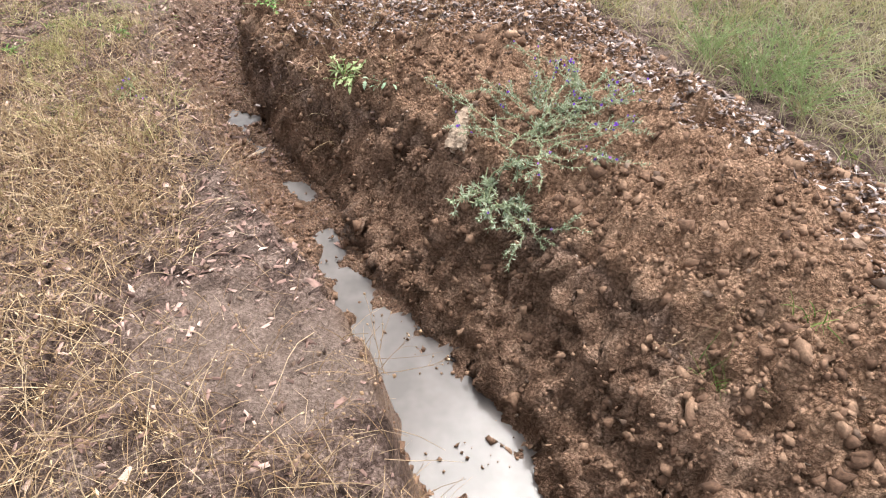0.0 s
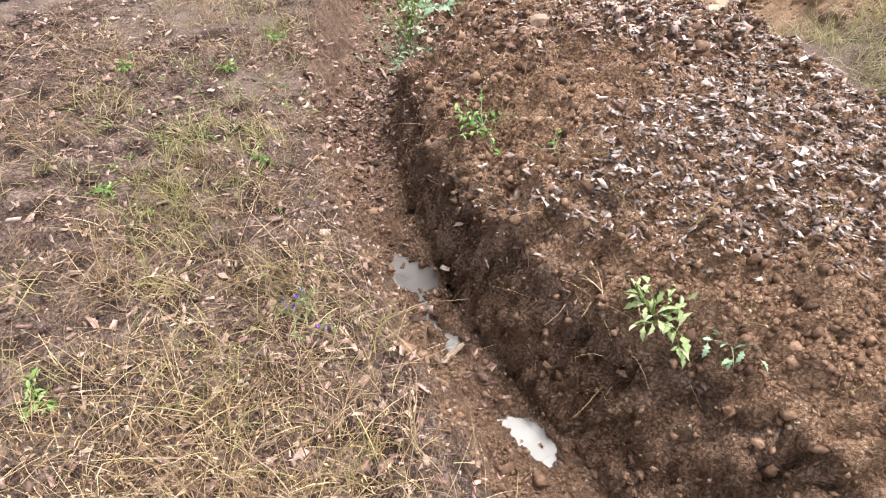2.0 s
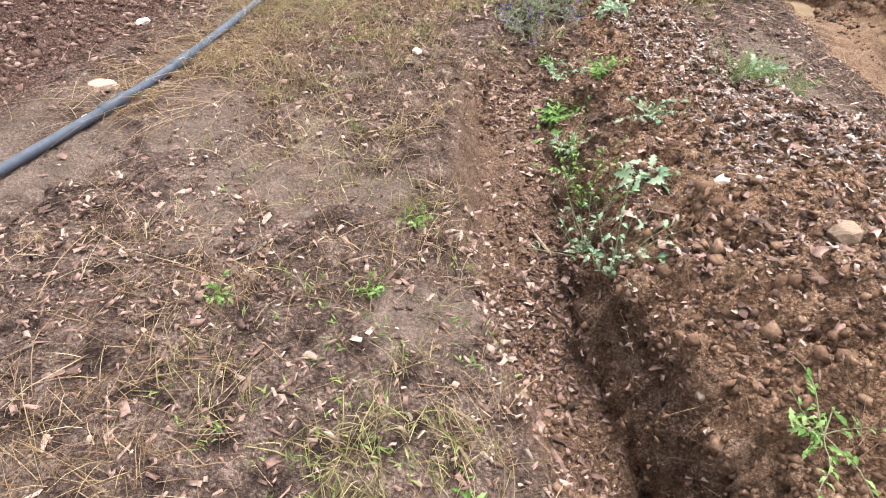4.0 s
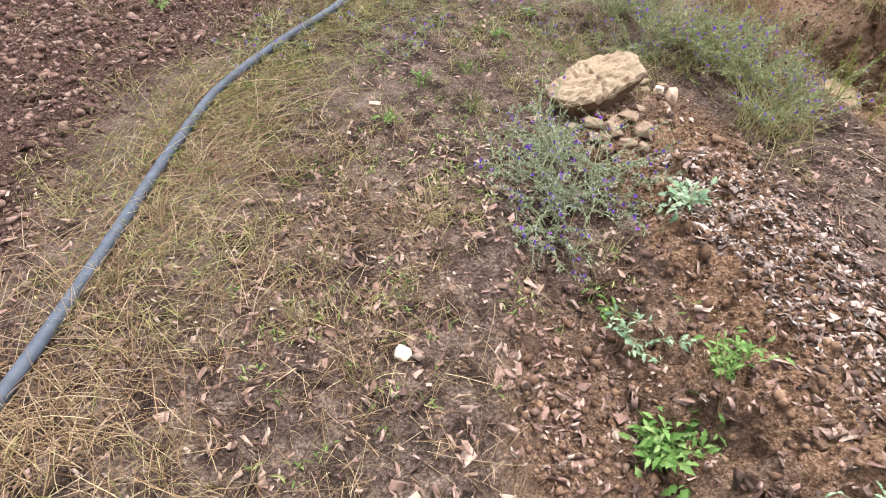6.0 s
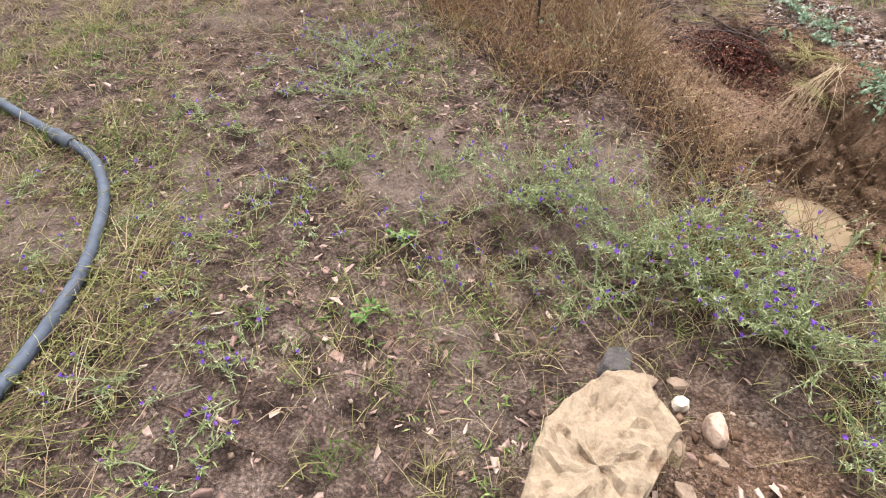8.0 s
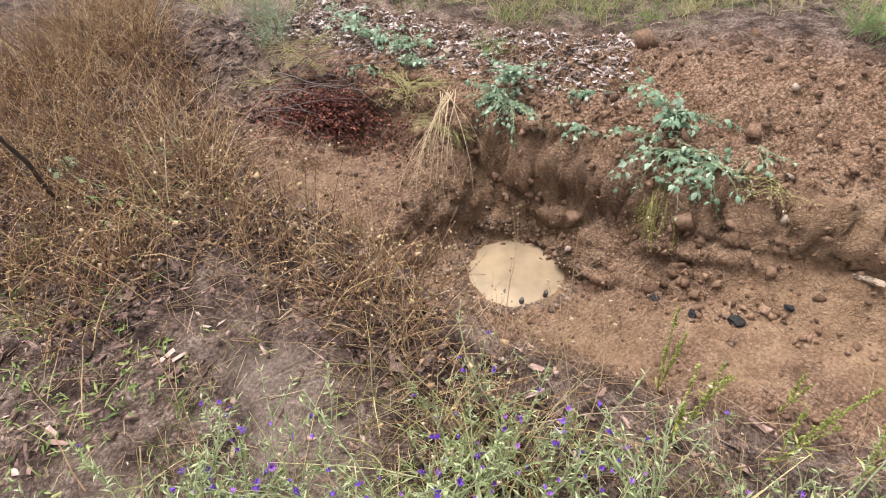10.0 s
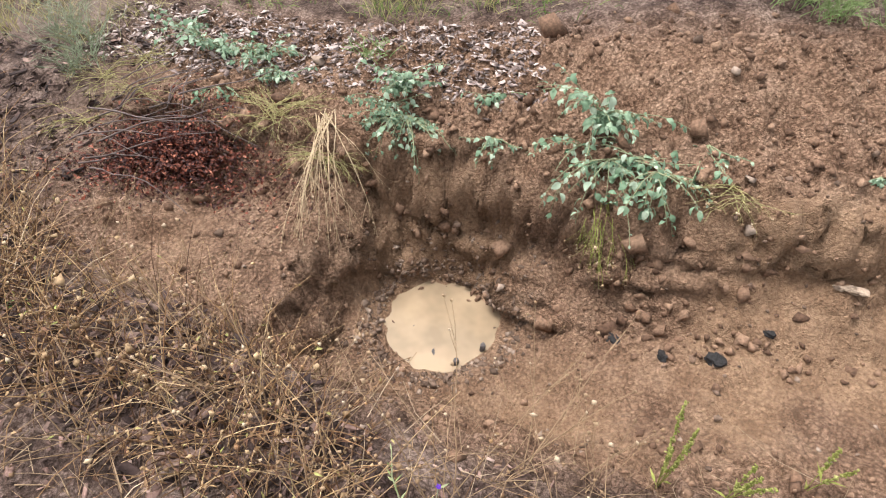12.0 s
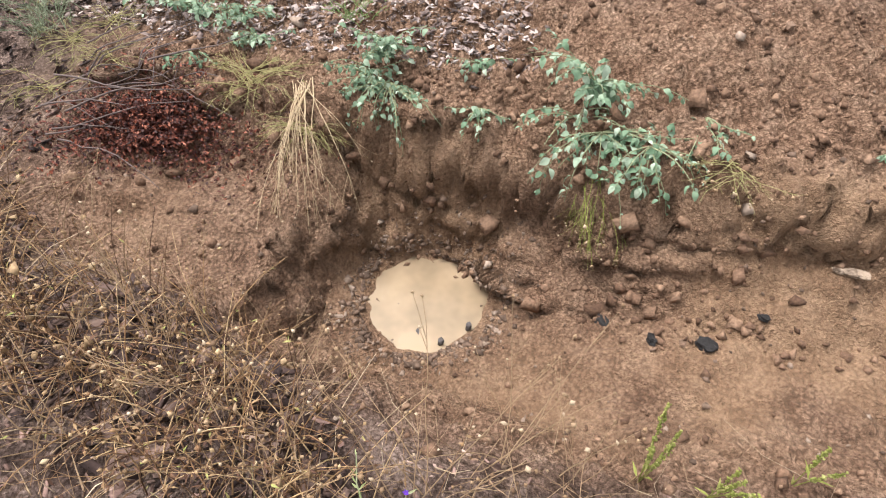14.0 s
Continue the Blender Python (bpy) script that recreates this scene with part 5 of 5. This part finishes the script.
def object_varied(name, stops, rough=0.6):
    """Leaves that are objects of their own, each with its own tint."""
    m, nt, b = material(name, rough)
    r = nt.nodes.new("ShaderNodeObjectInfo").outputs["Random"]
    col = ramp(nt, r, stops)
    g = cloud(nt, 70, 4)
    col = mix(nt, 0.6, col, ramp(nt, g, [(0.3, (0.72, 0.75, 0.7)), (0.7, (1.1, 1.1, 1.1))]), "MULTIPLY")
    nt.links.new(col, b.inputs["Base Color"])
    relief(nt, b, g, 0.35, 0.004)
    t = nt.nodes.new("ShaderNodeBsdfTranslucent")
    nt.links.new(col, t.inputs[0])
    s = nt.nodes.new("ShaderNodeMixShader")
    s.inputs[0].default_value = 0.2
    nt.links.new(b.outputs[0], s.inputs[1])
    nt.links.new(t.outputs[0], s.inputs[2])
    nt.links.new(s.outputs[0], nt.nodes["Material Output"].inputs[0])
    return m


SAGE = object_varied("sage_leaf", [(0.0, (0.11, 0.18, 0.11)), (0.5, (0.2, 0.29, 0.19)), (1.0, (0.38, 0.45, 0.35))])
BRIGHT = object_varied("bright_leaf", [(0.0, (0.09, 0.18, 0.042)), (0.5, (0.155, 0.28, 0.075)), (1.0, (0.27, 0.38, 0.145))])
BLUE_LEAF = object_varied("blue_green_leaf", [(0.0, (0.15, 0.25, 0.15)), (0.5, (0.25, 0.35, 0.22)), (1.0, (0.36, 0.46, 0.32))])
SAGE_LEAVES = [leaf_mesh("leaf", s, s * 0.56, SAGE, d, 0.24) for s, d in ((0.05, 0.25), (0.04, 0.35), (0.03, 0.3), (0.024, 0.2), (0.018, 0.2))]
BRIGHT_LEAVES = [leaf_mesh("leaf", s, s * 0.42, BRIGHT, d, 0.3, 3) for s, d in ((0.09, 0.2), (0.07, 0.3), (0.05, 0.2))]
PALE_GREEN = object_varied("pale_green_leaf", [(0.0, (0.2, 0.26, 0.11)), (0.5, (0.31, 0.37, 0.18)), (1.0, (0.47, 0.52, 0.3))])
PALE_LEAVES = [leaf_mesh("leaf", s, s * 0.4, PALE_GREEN, d, 0.3, 3) for s, d in ((0.09, 0.2), (0.07, 0.3), (0.05, 0.2))]
BLUE_LEAVES = [leaf_mesh("leaf", s, s * 0.45, BLUE_LEAF, d, 0.25, 4) for s, d in ((0.12, 0.25), (0.1, 0.15), (0.07, 0.2))]


def leafy(name, x, y, label, category, meshes, stems, length, e0, e1, count, heading=None, fan=2.4, stem_mat=GREY_STEM, group="", lift=0.0, scale=1.0, lo=0.1, sag=0.12):
    """A plant whose broad leaves are parts of their own along bent stems."""
    z = height(x, y) + lift
    root = thing(name, x, y, z, label, category, group)
    n = stems
    az = rng.uniform(0, 6.28, n) if heading is None else heading + rng.uniform(-fan, fan, n) / 2
    p = arcs(n, length * rng.uniform(0.5, 1.15, n), az, e0 + rng.normal(0, 0.3, n), e1 + rng.normal(0, 0.3, n), 7, 0.12)
    w = p + np.array([x, y, z])
    w[..., 2] = np.maximum(w[..., 2], form(w[..., 0], w[..., 1], False) + 0.02)
    p = w - np.array([x, y, z])
    each_stem(root, p, None, rng.uniform(0.0018, 0.003, n), 0, stem_mat)
    per = max(1, round(count / n))
    pos, d = along(p, per, lo, 1.0)
    for q, w in zip(pos, d):
        v = w * 0.5 + rng.normal(0, 0.6, 3) + np.array([0, 0, sag])
        yaw, pit = math.degrees(math.atan2(v[1], v[0])), math.degrees(math.atan2(v[2], math.hypot(v[0], v[1])))
        ob = new("leaf", meshes[int(rng.integers(len(meshes)))])
        ob.parent = root
        ob.matrix_basis = pose(*q, 0, 0, yaw) @ pose(0, 0, 0, rng.uniform(-45, 45), -0.6 * pit, 0) @ Matrix.Scale(float(rng.uniform(0.75, 1.25)) * scale, 4)
    return root


# leafy plants hanging over the edge of the hollow, towards the pool
over = "sage-green leafy plant hanging over the edge of the hollow"
LEAFY = [(1.57, 8.22, 18, 0.28, 140, 0.8, 0.8, -1.2), (1.68, 8.24, 18, 0.22, 150, 0.85, 1.4, 0.2), (1.6, 8.3, 9, 0.18, 60, 0.75, 1.1, -0.2), (1.48, 7.52, 14, 0.3, 110, 1.1, 1.2, -0.1), (1.4, 7.58, 9, 0.26, 60, 0.95, 0.8, -0.5),
         (1.32, 7.5, 13, 0.3, 100, 1.05, 0.6, -1.2), (1.24, 7.37, 8, 0.24, 44, 1.0, 0.5, -1.0), (1.44, 7.9, 5, 0.15, 24, 0.9, 0.5, -1.2), (1.66, 7.9, 6, 0.13, 24, 0.9, 1.2, 0.2), (1.34, 7.2, 6, 0.17, 28, 1.0, 0.8, -0.6),
         (1.98, 9.1, 12, 0.22, 90, 0.95, 1.2, 0.2), (1.9, 8.88, 11, 0.2, 70, 0.9, 1.2, 0.2), (2.1, 9.3, 12, 0.24, 80, 0.9, 1.2, 0.2), (1.68, 9.0, 8, 0.14, 45, 0.7, 0.8, -0.6), (1.8, 8.78, 10, 0.16, 60, 0.8, 1.0, 0.0), (1.24, 6.72, 3, 0.06, 9, 0.7, 0.9, 0.2)]
for x, y, st, ln, ct, sc, e0, e1 in LEAFY:
    leafy("trailing_plant", x, y, over, "leafy plant", SAGE_LEAVES, round(st * 1.4), ln, e0, e1, round(ct * 2.5), math.pi, 3.0, group="plants on the edge of the hollow", scale=0.74 * sc, sag=-0.5)
for x, y in ((0.62, 10.5), (0.75, 9.5), (0.5, 9.9)):
    leafy("trailing_plant", x, y, "small sage-green plant among dead weeds", "leafy plant", SAGE_LEAVES, 4, 0.12, 1.0, 0.4, 16, group="plants on the edge of the hollow", scale=0.9)
# weeds by the ditch
leafy("green_weed", -1.47, 5.56, "bright green lobed weed at the ditch edge", "weed", BRIGHT_LEAVES, 30, 0.14, 0.9, 0.1, 300, stem_mat=GREEN_GRASS, scale=0.72)
leafy("green_weed", -1.33, 5.68, "bright green weed running along the bank", "weed", BRIGHT_LEAVES, 14, 0.2, 0.5, 0.1, 120, 0.5, 1.4, stem_mat=GREEN_GRASS, scale=0.5)
leafy("thistle", -1.1, 6.4, "pale blue-green lobed thistle rosette on the bank", "weed", BLUE_LEAVES, 16, 0.12, 0.5, 0.0, 84, scale=0.55, group="blue-green thistles")
leafy("thistle", -1.3, 4.66, "pale blue-green lobed weed by the ditch", "weed", BLUE_LEAVES, 8, 0.14, 0.9, 0.3, 30, group="blue-green thistles", scale=0.7)
leafy("thistle", -0.38, 5.85, "pale blue-green lobed weed on the bank", "weed", BLUE_LEAVES, 8, 0.12, 0.7, 0.2, 22, group="blue-green thistles", scale=0.8)
leafy("sow_thistle", -0.49, 2.68, "pale green sow thistle growing from the ditch wall", "weed", PALE_LEAVES, 10, 0.14, 0.9, 0.1, 56, scale=0.8, stem_mat=GREEN_GRASS)
leafy("sow_thistle", -0.3, 2.58, "small pale weed among crumbs of soil", "weed", BLUE_LEAVES, 5, 0.09, 0.5, 0.1, 14, scale=0.45)
leafy("tall_weed", -1.44, 4.34, "tall grey-green weed on the ditch edge", "weed", BLUE_LEAVES, 16, 0.41, 1.3, 0.9, 70, scale=0.4, lo=0.02)
leafy("tall_weed", -1.47, 4.78, "tall grey-green weed on the ditch edge", "weed", BRIGHT_LEAVES, 16, 0.38, 1.3, 0.9, 80, scale=0.38, stem_mat=GREEN_GRASS)
leafy("tall_weed", -1.5, 4.55, "tall grey-green weed on the ditch edge", "weed", BLUE_LEAVES, 16, 0.38, 1.3, 0.8, 70, scale=0.42, lo=0.02)
leafy("tall_weed", -1.5, 5.05, "bright green upright weed on the ditch edge", "weed", BRIGHT_LEAVES, 16, 0.35, 1.3, 0.8, 80, scale=0.4, stem_mat=GREEN_GRASS)
leafy("low_weed", -1.43, 5.22, "feathery grey-green weed beside the ditch", "weed", BLUE_LEAVES, 9, 0.16, 0.6, 0.2, 150, scale=0.32)
leafy("low_weed", -1.18, 5.15, "feathery grey-green weed beside the ditch", "weed", BLUE_LEAVES, 9, 0.18, 0.7, 0.3, 130, scale=0.3)
leafy("low_weed", -1.46, 5.92, "thin grey-green weed at the ditch head", "weed", BLUE_LEAVES, 9, 0.16, 0.9, 0.3, 110, scale=0.32)
leafy("low_weed", -1.48, 6.1, "green leafy weed at the ditch head", "weed", BRIGHT_LEAVES, 8, 0.14, 0.8, 0.3, 32, scale=0.5, stem_mat=GREEN_GRASS)
leafy("bank_weed", -1.05, 3.62, "straggling green weed on the spoil bank", "weed", BRIGHT_LEAVES, 9, 0.22, 0.6, 0.2, 90, scale=0.45)
leafy("bank_weed", -0.78, 3.38, "small green weed on the spoil bank", "weed", BRIGHT_LEAVES, 4, 0.1, 0.7, 0.3, 10, scale=0.4)
for x, y in ((-2.35, 4.15), (-2.2, 4.52), (-1.98, 3.46), (-2.52, 3.2), (-2.0, 7.58), (-2.22, 7.22), (-1.45, 8.15), (-1.2, 8.45), (-3.5, 8.6), (-3.9, 9.3), (-2.85, 4.1), (-2.3, 2.3)):
    leafy("low_weed", x, y, "small green rosette weed in dry grass", "weed", BRIGHT_LEAVES, 8, 0.08, 0.8, 0.3, 34, group="rosette weeds", scale=0.4, stem_mat=GREEN_GRASS)


def feathery(x, y, label, stems=26, length=0.3, mat=FENNEL, fork=9, e=1.1):
    """Thread-leaved clump."""
    z = height(x, y)
    root = thing("fennel", x, y, z, label, "weed", "feathery clumps")
    n = stems
    p = arcs(n, length * rng.uniform(0.5, 1.1, n), rng.uniform(0, 6.28, n), np.full(n, e) + rng.normal(0, 0.3, n), np.full(n, e - 0.5) + rng.normal(0, 0.4, n), 6, 0.1)
    p += np.concatenate([rng.normal(0, 0.04, (n, 1, 2)), np.zeros((n, 1, 1))], 2)
    each_stem(root, p, None, np.full(n, 0.0017), 0, mat)
    pos, d = along(p, fork, 0.25, 1.0)
    m = len(pos)
    v = d + rng.normal(0, 0.6, (m, 3))
    q = arcs(m, length * rng.uniform(0.1, 0.24, m), np.arctan2(v[:, 1], v[:, 0]), rng.uniform(0, 1.2, m), rng.uniform(-0.2, 1.0, m), 4, 0.25) + pos[:, None]
    part("foliage", link_mesh("foliage", *tube_arrays(q, taper(m, 4, np.full(m, 0.0011)), 3), mat), root, "thread-like green leaves")["kind"] = "stuff"
    return root


for x, y, ln in ((1.62, 2.72, 0.42), (1.78, 2.5, 0.4), (1.5, 3.05, 0.38), (1.9, 2.95, 0.42), (2.35, 6.42, 0.2), (2.4, 6.2, 0.2), (-0.2, 4.82, 0.22), (-0.62, 5.55, 0.22), (-0.45, 5.45, 0.2), (1.95, 6.7, 0.2), (1.9, 6.5, 0.22), (2.05, 6.85, 0.2)):
    feathery(x, y, "feathery green fennel clump at the bank edge", 34, ln, FENNEL, 12)
for x, y, ln in ((1.95, 9.75, 0.26), (2.1, 9.95, 0.3), (1.8, 9.7, 0.18)):
    feathery(x, y, "grey-green feathery scrub at the back of the hollow", 30, ln, SILVER_LEAF, 10)
for x, y in ((1.9, 8.42), (-0.85, 8.75), (-1.2, 9.0)):
    feathery(x, y, "small feathery grey-green cushion", 40, 0.09, FENNEL, 8, 0.9)


def stalks(name, x, y, z, label, n, length, heading, fan, e0, e1, mat, r=0.0016, fork=2, tips=True, category="dry stalks"):
    root = thing(name, x, y, z, label, category)
    p = arcs(n, length * rng.uniform(0.6, 1.1, n), heading + rng.uniform(-fan, fan, n), e0 + rng.normal(0, 0.15, n), e1 + rng.normal(0, 0.22, n), 9, 0.11)
    p = p + np.concatenate([rng.normal(0, 0.022, (n, 1, 2)), rng.normal(0, 0.01, (n, 1, 1))], 2)
    p = ground_up(p, np.array([x, y, z]))
    pos, d = along(p, fork, 0.4, 0.9)
    m = len(pos)
    q = arcs(m, length * rng.uniform(0.12, 0.3, m), np.arctan2(d[:, 1], d[:, 0]) + rng.normal(0, 0.5, m), np.arcsin(np.clip(d[:, 2], -1, 1)), np.arcsin(np.clip(d[:, 2], -1, 1)) + rng.normal(0, 0.4, m), 5, 0.1) + pos[:, None]
    each_stem(root, p, q, rng.uniform(0.8, 1.4, n) * r, 0.6 * r, mat)
    if tips:
        e = np.vstack([p[:, -1], q[:, -1]])
        part("seed_fluff", link_mesh("seed_fluff", *stamp(*OCTA, e, sizes(len(e), 0.0042, 0.25), 0.15, 1.0), STRAW, False), root)["kind"] = "stuff"
    return root


stalks("dry_stalks", 1.47, 8.5, height(1.5, 8.5) + 0.07, "bundle of pale dry stalks hanging down the hollow wall", 20, 0.5, math.pi + 0.1, 0.42, 0.0, -1.3, PALE_STALK, 0.0016, 4)
stalks("yellow_weed", 1.42, 8.52, height(1.42, 8.52) + 0.03, "yellow-green wilted weed above the hanging stalks", 36, 0.2, math.pi, 1.8, 0.8, -0.5, YELLOW_GRASS, 0.0014, 5, False, "weed")
stalks("yellow_weed", 1.56, 8.74, height(1.56, 8.74) + 0.02, "yellow-green wilted weed matted on the hollow edge", 46, 0.24, math.pi, 2.6, 0.8, -0.3, YELLOW_GRASS, 0.0014, 5, False, "weed")
for x, y in ((1.75, 9.55), (1.66, 9.35), (1.9, 9.45), (1.55, 9.6)):
    stalks("yellow_weed", x, y, height(x, y), "wilted yellow-green weed on the bank above the brush", 22, 0.2, math.pi, 2.8, 0.8, -0.2, YELLOW_GRASS, 0.0013, 4, False, "weed")
stalks("yellow_weed", 1.22, 7.5, height(1.22, 7.5), "yellow-flowered weed hanging down the hollow wall", 14, 0.28, math.pi, 0.4, 0.0, -1.2, LIME, 0.0012, 5, True, "weed")
stalks("yellow_weed", 1.16, 7.14, height(1.16, 7.14) + 0.01, "wilted yellow-green weed on the slope", 16, 0.17, 2.6, 1.2, 0.3, -0.5, YELLOW_GRASS, 0.0012, 4, True, "weed")
def spikes(x, y, n, length):
    """Upright weed whose spikes are set with yellow-green buds."""
    z = height(x, y)
    root = thing("spike_weed", x, y, z, "upright yellow-green weed with budded flower spikes", "weed", "spike weeds")
    p = arcs(n, length * rng.uniform(0.6, 1.1, n), rng.uniform(0, 6.28, n), np.full(n, 1.45), rng.uniform(1.15, 1.6, n), 8, 0.06)
    each_stem(root, p, None, np.full(n, 0.0016), 0, LIME)
    pos, _ = along(p, 60, 0.45, 1.0)
    pos = pos + rng.normal(0, 0.0022, pos.shape)
    part("flower_spike", link_mesh("flower_spike", *stamp(*OCTA, pos, sizes(len(pos), 0.0029, 0.25), 0.15, 1.0), LIME, False), root, "small yellow-green buds")["kind"] = "stuff"
    pos, d = along(p, 2, 0.05, 0.5)
    k = len(pos)
    part("foliage", link_mesh("foliage", *leaf_arrays(pos, d + rng.normal(0, 0.7, (k, 3)), rng.uniform(0.025, 0.05, k), rng.uniform(0.005, 0.009, k)), LIME, False), root)["kind"] = "stuff"


for x, y, n, ln in ((0.34, 7.42, 4, 0.34), (0.3, 7.3, 3, 0.26), (0.37, 7.08, 2, 0.24), (0.12, 7.15, 5, 0.36), (0.1, 7.4, 5, 0.36), (0.16, 6.95, 4, 0.34)):
    spikes(x, y, n, ln)
for x, y, n, ln in ((-0.98, 3.58, 7, 0.34), (-0.85, 3.75, 5, 0.3), (-0.75, 4.0, 4, 0.28), (-0.3, 7.95, 9, 0.42), (0.02, 7.6, 9, 0.42), (-0.5, 8.25, 8, 0.4), (0.18, 7.9, 9, 0.4), (-0.1, 7.3, 8, 0.42), (0.1, 8.15, 9, 0.42), (-0.55, 7.75, 6, 0.36), (0.3, 7.75, 8, 0.4), (-0.35, 0.75, 9, 0.28), (-0.2, 0.98, 7, 0.26), (-0.55, 1.05, 6, 0.2), (-1.45, 3.3, 3, 0.4), (-1.2, 5.5, 3, 0.35), (-0.35, 2.95, 9, 0.14), (-0.1, 2.75, 8, 0.12),
                    (0.15, 7.0, 8, 0.32), (0.28, 7.6, 6, 0.28), (0.45, 7.75, 5, 0.24), (0.5, 8.6, 9, 0.34), (0.35, 8.35, 9, 0.34), (0.75, 9.0, 8, 0.34), (0.2, 8.7, 9, 0.36), (-1.25, 4.1, 3, 0.3), (0.75, 1.05, 2, 0.3),
                    (-0.25, 2.62, 8, 0.12), (-0.05, 2.4, 8, 0.12), (-0.55, 3.0, 8, 0.14), (0.0, 2.95, 8, 0.14), (-0.75, 3.3, 8, 0.14), (0.4, 8.5, 9, 0.3), (0.55, 8.35, 8, 0.28), (0.28, 8.2, 9, 0.32), (0.6, 8.75, 8, 0.32), (0.9, 2.3, 2, 0.5), (0.3, 2.2, 2, 0.3), (-1.35, 5.6, 3, 0.35), (-0.9, 5.4, 3, 0.3)):
    stalks("dry_stalks", x, y, height(x, y), "dead dry weed stalks with small seed heads", n, ln, 0.0, 3.1, 1.15, 0.7, STRAW, 0.0014, 3)

# dead brush of rust-red leaves and grey twigs on the ledge
bx, by = 1.4, 9.12
bz = height(bx, by)
brush = thing("brush_pile", bx, by, bz, "heap of dead rust-red leafy brush with grey twigs", "brush pile")
n = 9500
ang, rad = rng.uniform(0, 6.28, n), np.abs(rng.normal(0, 0.5, n)).clip(0, 1.3)
rad = rad * (1 + 0.22 * np.sin(3 * ang + 1) + 0.12 * np.sin(7 * ang))
lx, ly = bx + 0.25 * rad * np.cos(ang), by + 0.46 * rad * np.sin(ang)
pos = on_ground(lx, ly, 0.0) + np.stack([0 * lx, 0 * lx, rng.random(n) * 0.085 * (1 - rad**2).clip(0, 1) + 0.006], -1) - [bx, by, bz]
part("dead_leaves", link_mesh("dead_leaves", *leaf_arrays(pos, rng.normal(0, 1, (n, 3)), rng.uniform(0.009, 0.022, n), rng.uniform(0.006, 0.013, n)), RED_LEAF, False), brush, "small dark rust-red dead leaves")["kind"] = "stuff"
m = 26
p = arcs(m, rng.uniform(0.2, 0.6, m), rng.normal(-1.3, 0.6, m), rng.uniform(-0.1, 0.4, m), rng.uniform(-0.5, 0.2, m), 8, 0.16)
start = np.stack([rng.uniform(-0.15, 0.25, m), rng.uniform(0.0, 0.42, m), np.zeros(m)], -1)
start[:, 2] = form(start[:, 0] + bx, start[:, 1] + by, False) - bz + rng.uniform(0.02, 0.12, m)
p = ground_up(p + start[:, None], np.array([bx, by, bz]), 0.03)
for i in range(m):
    part("twig", link_mesh("twig", *tube_arrays(p[i : i + 1], taper(1, 8, rng.uniform(0.0018, 0.0042, 1)), 5), TWIG), brush, "bare grey-brown twig")

# dark bare sapling
sx, sy = 0.34, 9.72
sz = height(sx, sy)
sap = thing("sapling", sx, sy, sz, "bare dark-barked young sapling among dead weeds", "sapling")
trunk = np.array([(0, 0, -0.02), (-0.02, 0.01, 0.1), (-0.03, 0.0, 0.22), (-0.07, 0.0, 0.36), (-0.08, -0.01, 0.46), (-0.12, 0.0, 0.56)])
part("trunk", link_mesh("trunk", *tube_arrays([trunk], [np.linspace(0.011, 0.006, 6)], 8), DARK_TWIG), sap)
part("branch", link_mesh("branch", *tube_arrays([np.array([(-0.08, -0.01, 0.45), (-0.05, -0.01, 0.5), (-0.02, 0.0, 0.57), (0.02, 0.01, 0.62)])], [np.linspace(0.006, 0.003, 4)], 7), DARK_TWIG), sap)
leafy("bramble", 0.45, 9.42, "low dark green bramble under the sapling", "bramble", BRIGHT_LEAVES, 14, 0.3, 0.7, 0.0, 60, scale=0.4)


def log(x, y, z, length, r, label, turn, tilt, seed):
    """A broken piece of wood with a ragged end."""
    g = np.random.default_rng(seed)
    k, s = 30, 22
    t = np.linspace(0, 1, k)
    ang = 2 * np.pi * np.arange(s) / s
    rad = r * (1 + 0.22 * np.sin(5 * t)[:, None] + 0.06 * g.normal(0, 1, (k, s)) + 0.16 * np.sin(3 * ang[None] + 4 * t[:, None]) * np.sin(9 * t)[:, None] + 0.1 * np.cos(2 * ang)[None] + 0.12 * g.normal(0, 1, (1, s)))
    rad[0] *= 0.7
    rad[-1] *= 0.6
    end = 0.06 * g.random((k, s)) * ((t < 0.02) | (t > 0.98))[:, None] * length * 2
    v = np.stack([(t[:, None] - 0.5) * length + end, rad * np.cos(ang), rad * np.sin(ang) * 0.7], -1).reshape(-1, 3)
    f = [(a * s + b, a * s + (b + 1) % s, (a + 1) * s + (b + 1) % s, (a + 1) * s + b) for a in range(k - 1) for b in range(s)] + [tuple(range(s))[::-1], tuple((k - 1) * s + b for b in range(s))]
    ob = new("log", link_mesh("log", v, f, BARK, False))
    ob.matrix_world = pose(x, y, z, 0, tilt, turn)
    return tagged(ob, label, "log")


log(0.08, 2.13, height(0.08, 2.13) + 0.035, 0.21, 0.04, "short broken log with flaking pale bark", 70, -28, 3)
log(1.02, 2.3, height(1.02, 2.3) + 0.012, 0.16, 0.014, "dark bark strip lying on wood chips", 30, 0, 4)
log(-1.12, 2.87, height(-1.12, 2.87) + 0.008, 0.13, 0.01, "dark wet stick on the ditch floor", 50, 0, 5)
log(0.98, 6.78, height(0.98, 6.78) + 0.008, 0.09, 0.012, "pale broken stick on wet soil", 80, 0, 6)
log(-1.65, 4.75, height(-1.65, 4.75) + 0.008, 0.2, 0.006, "thin dark twig on the ditch floor", 115, 0, 7)
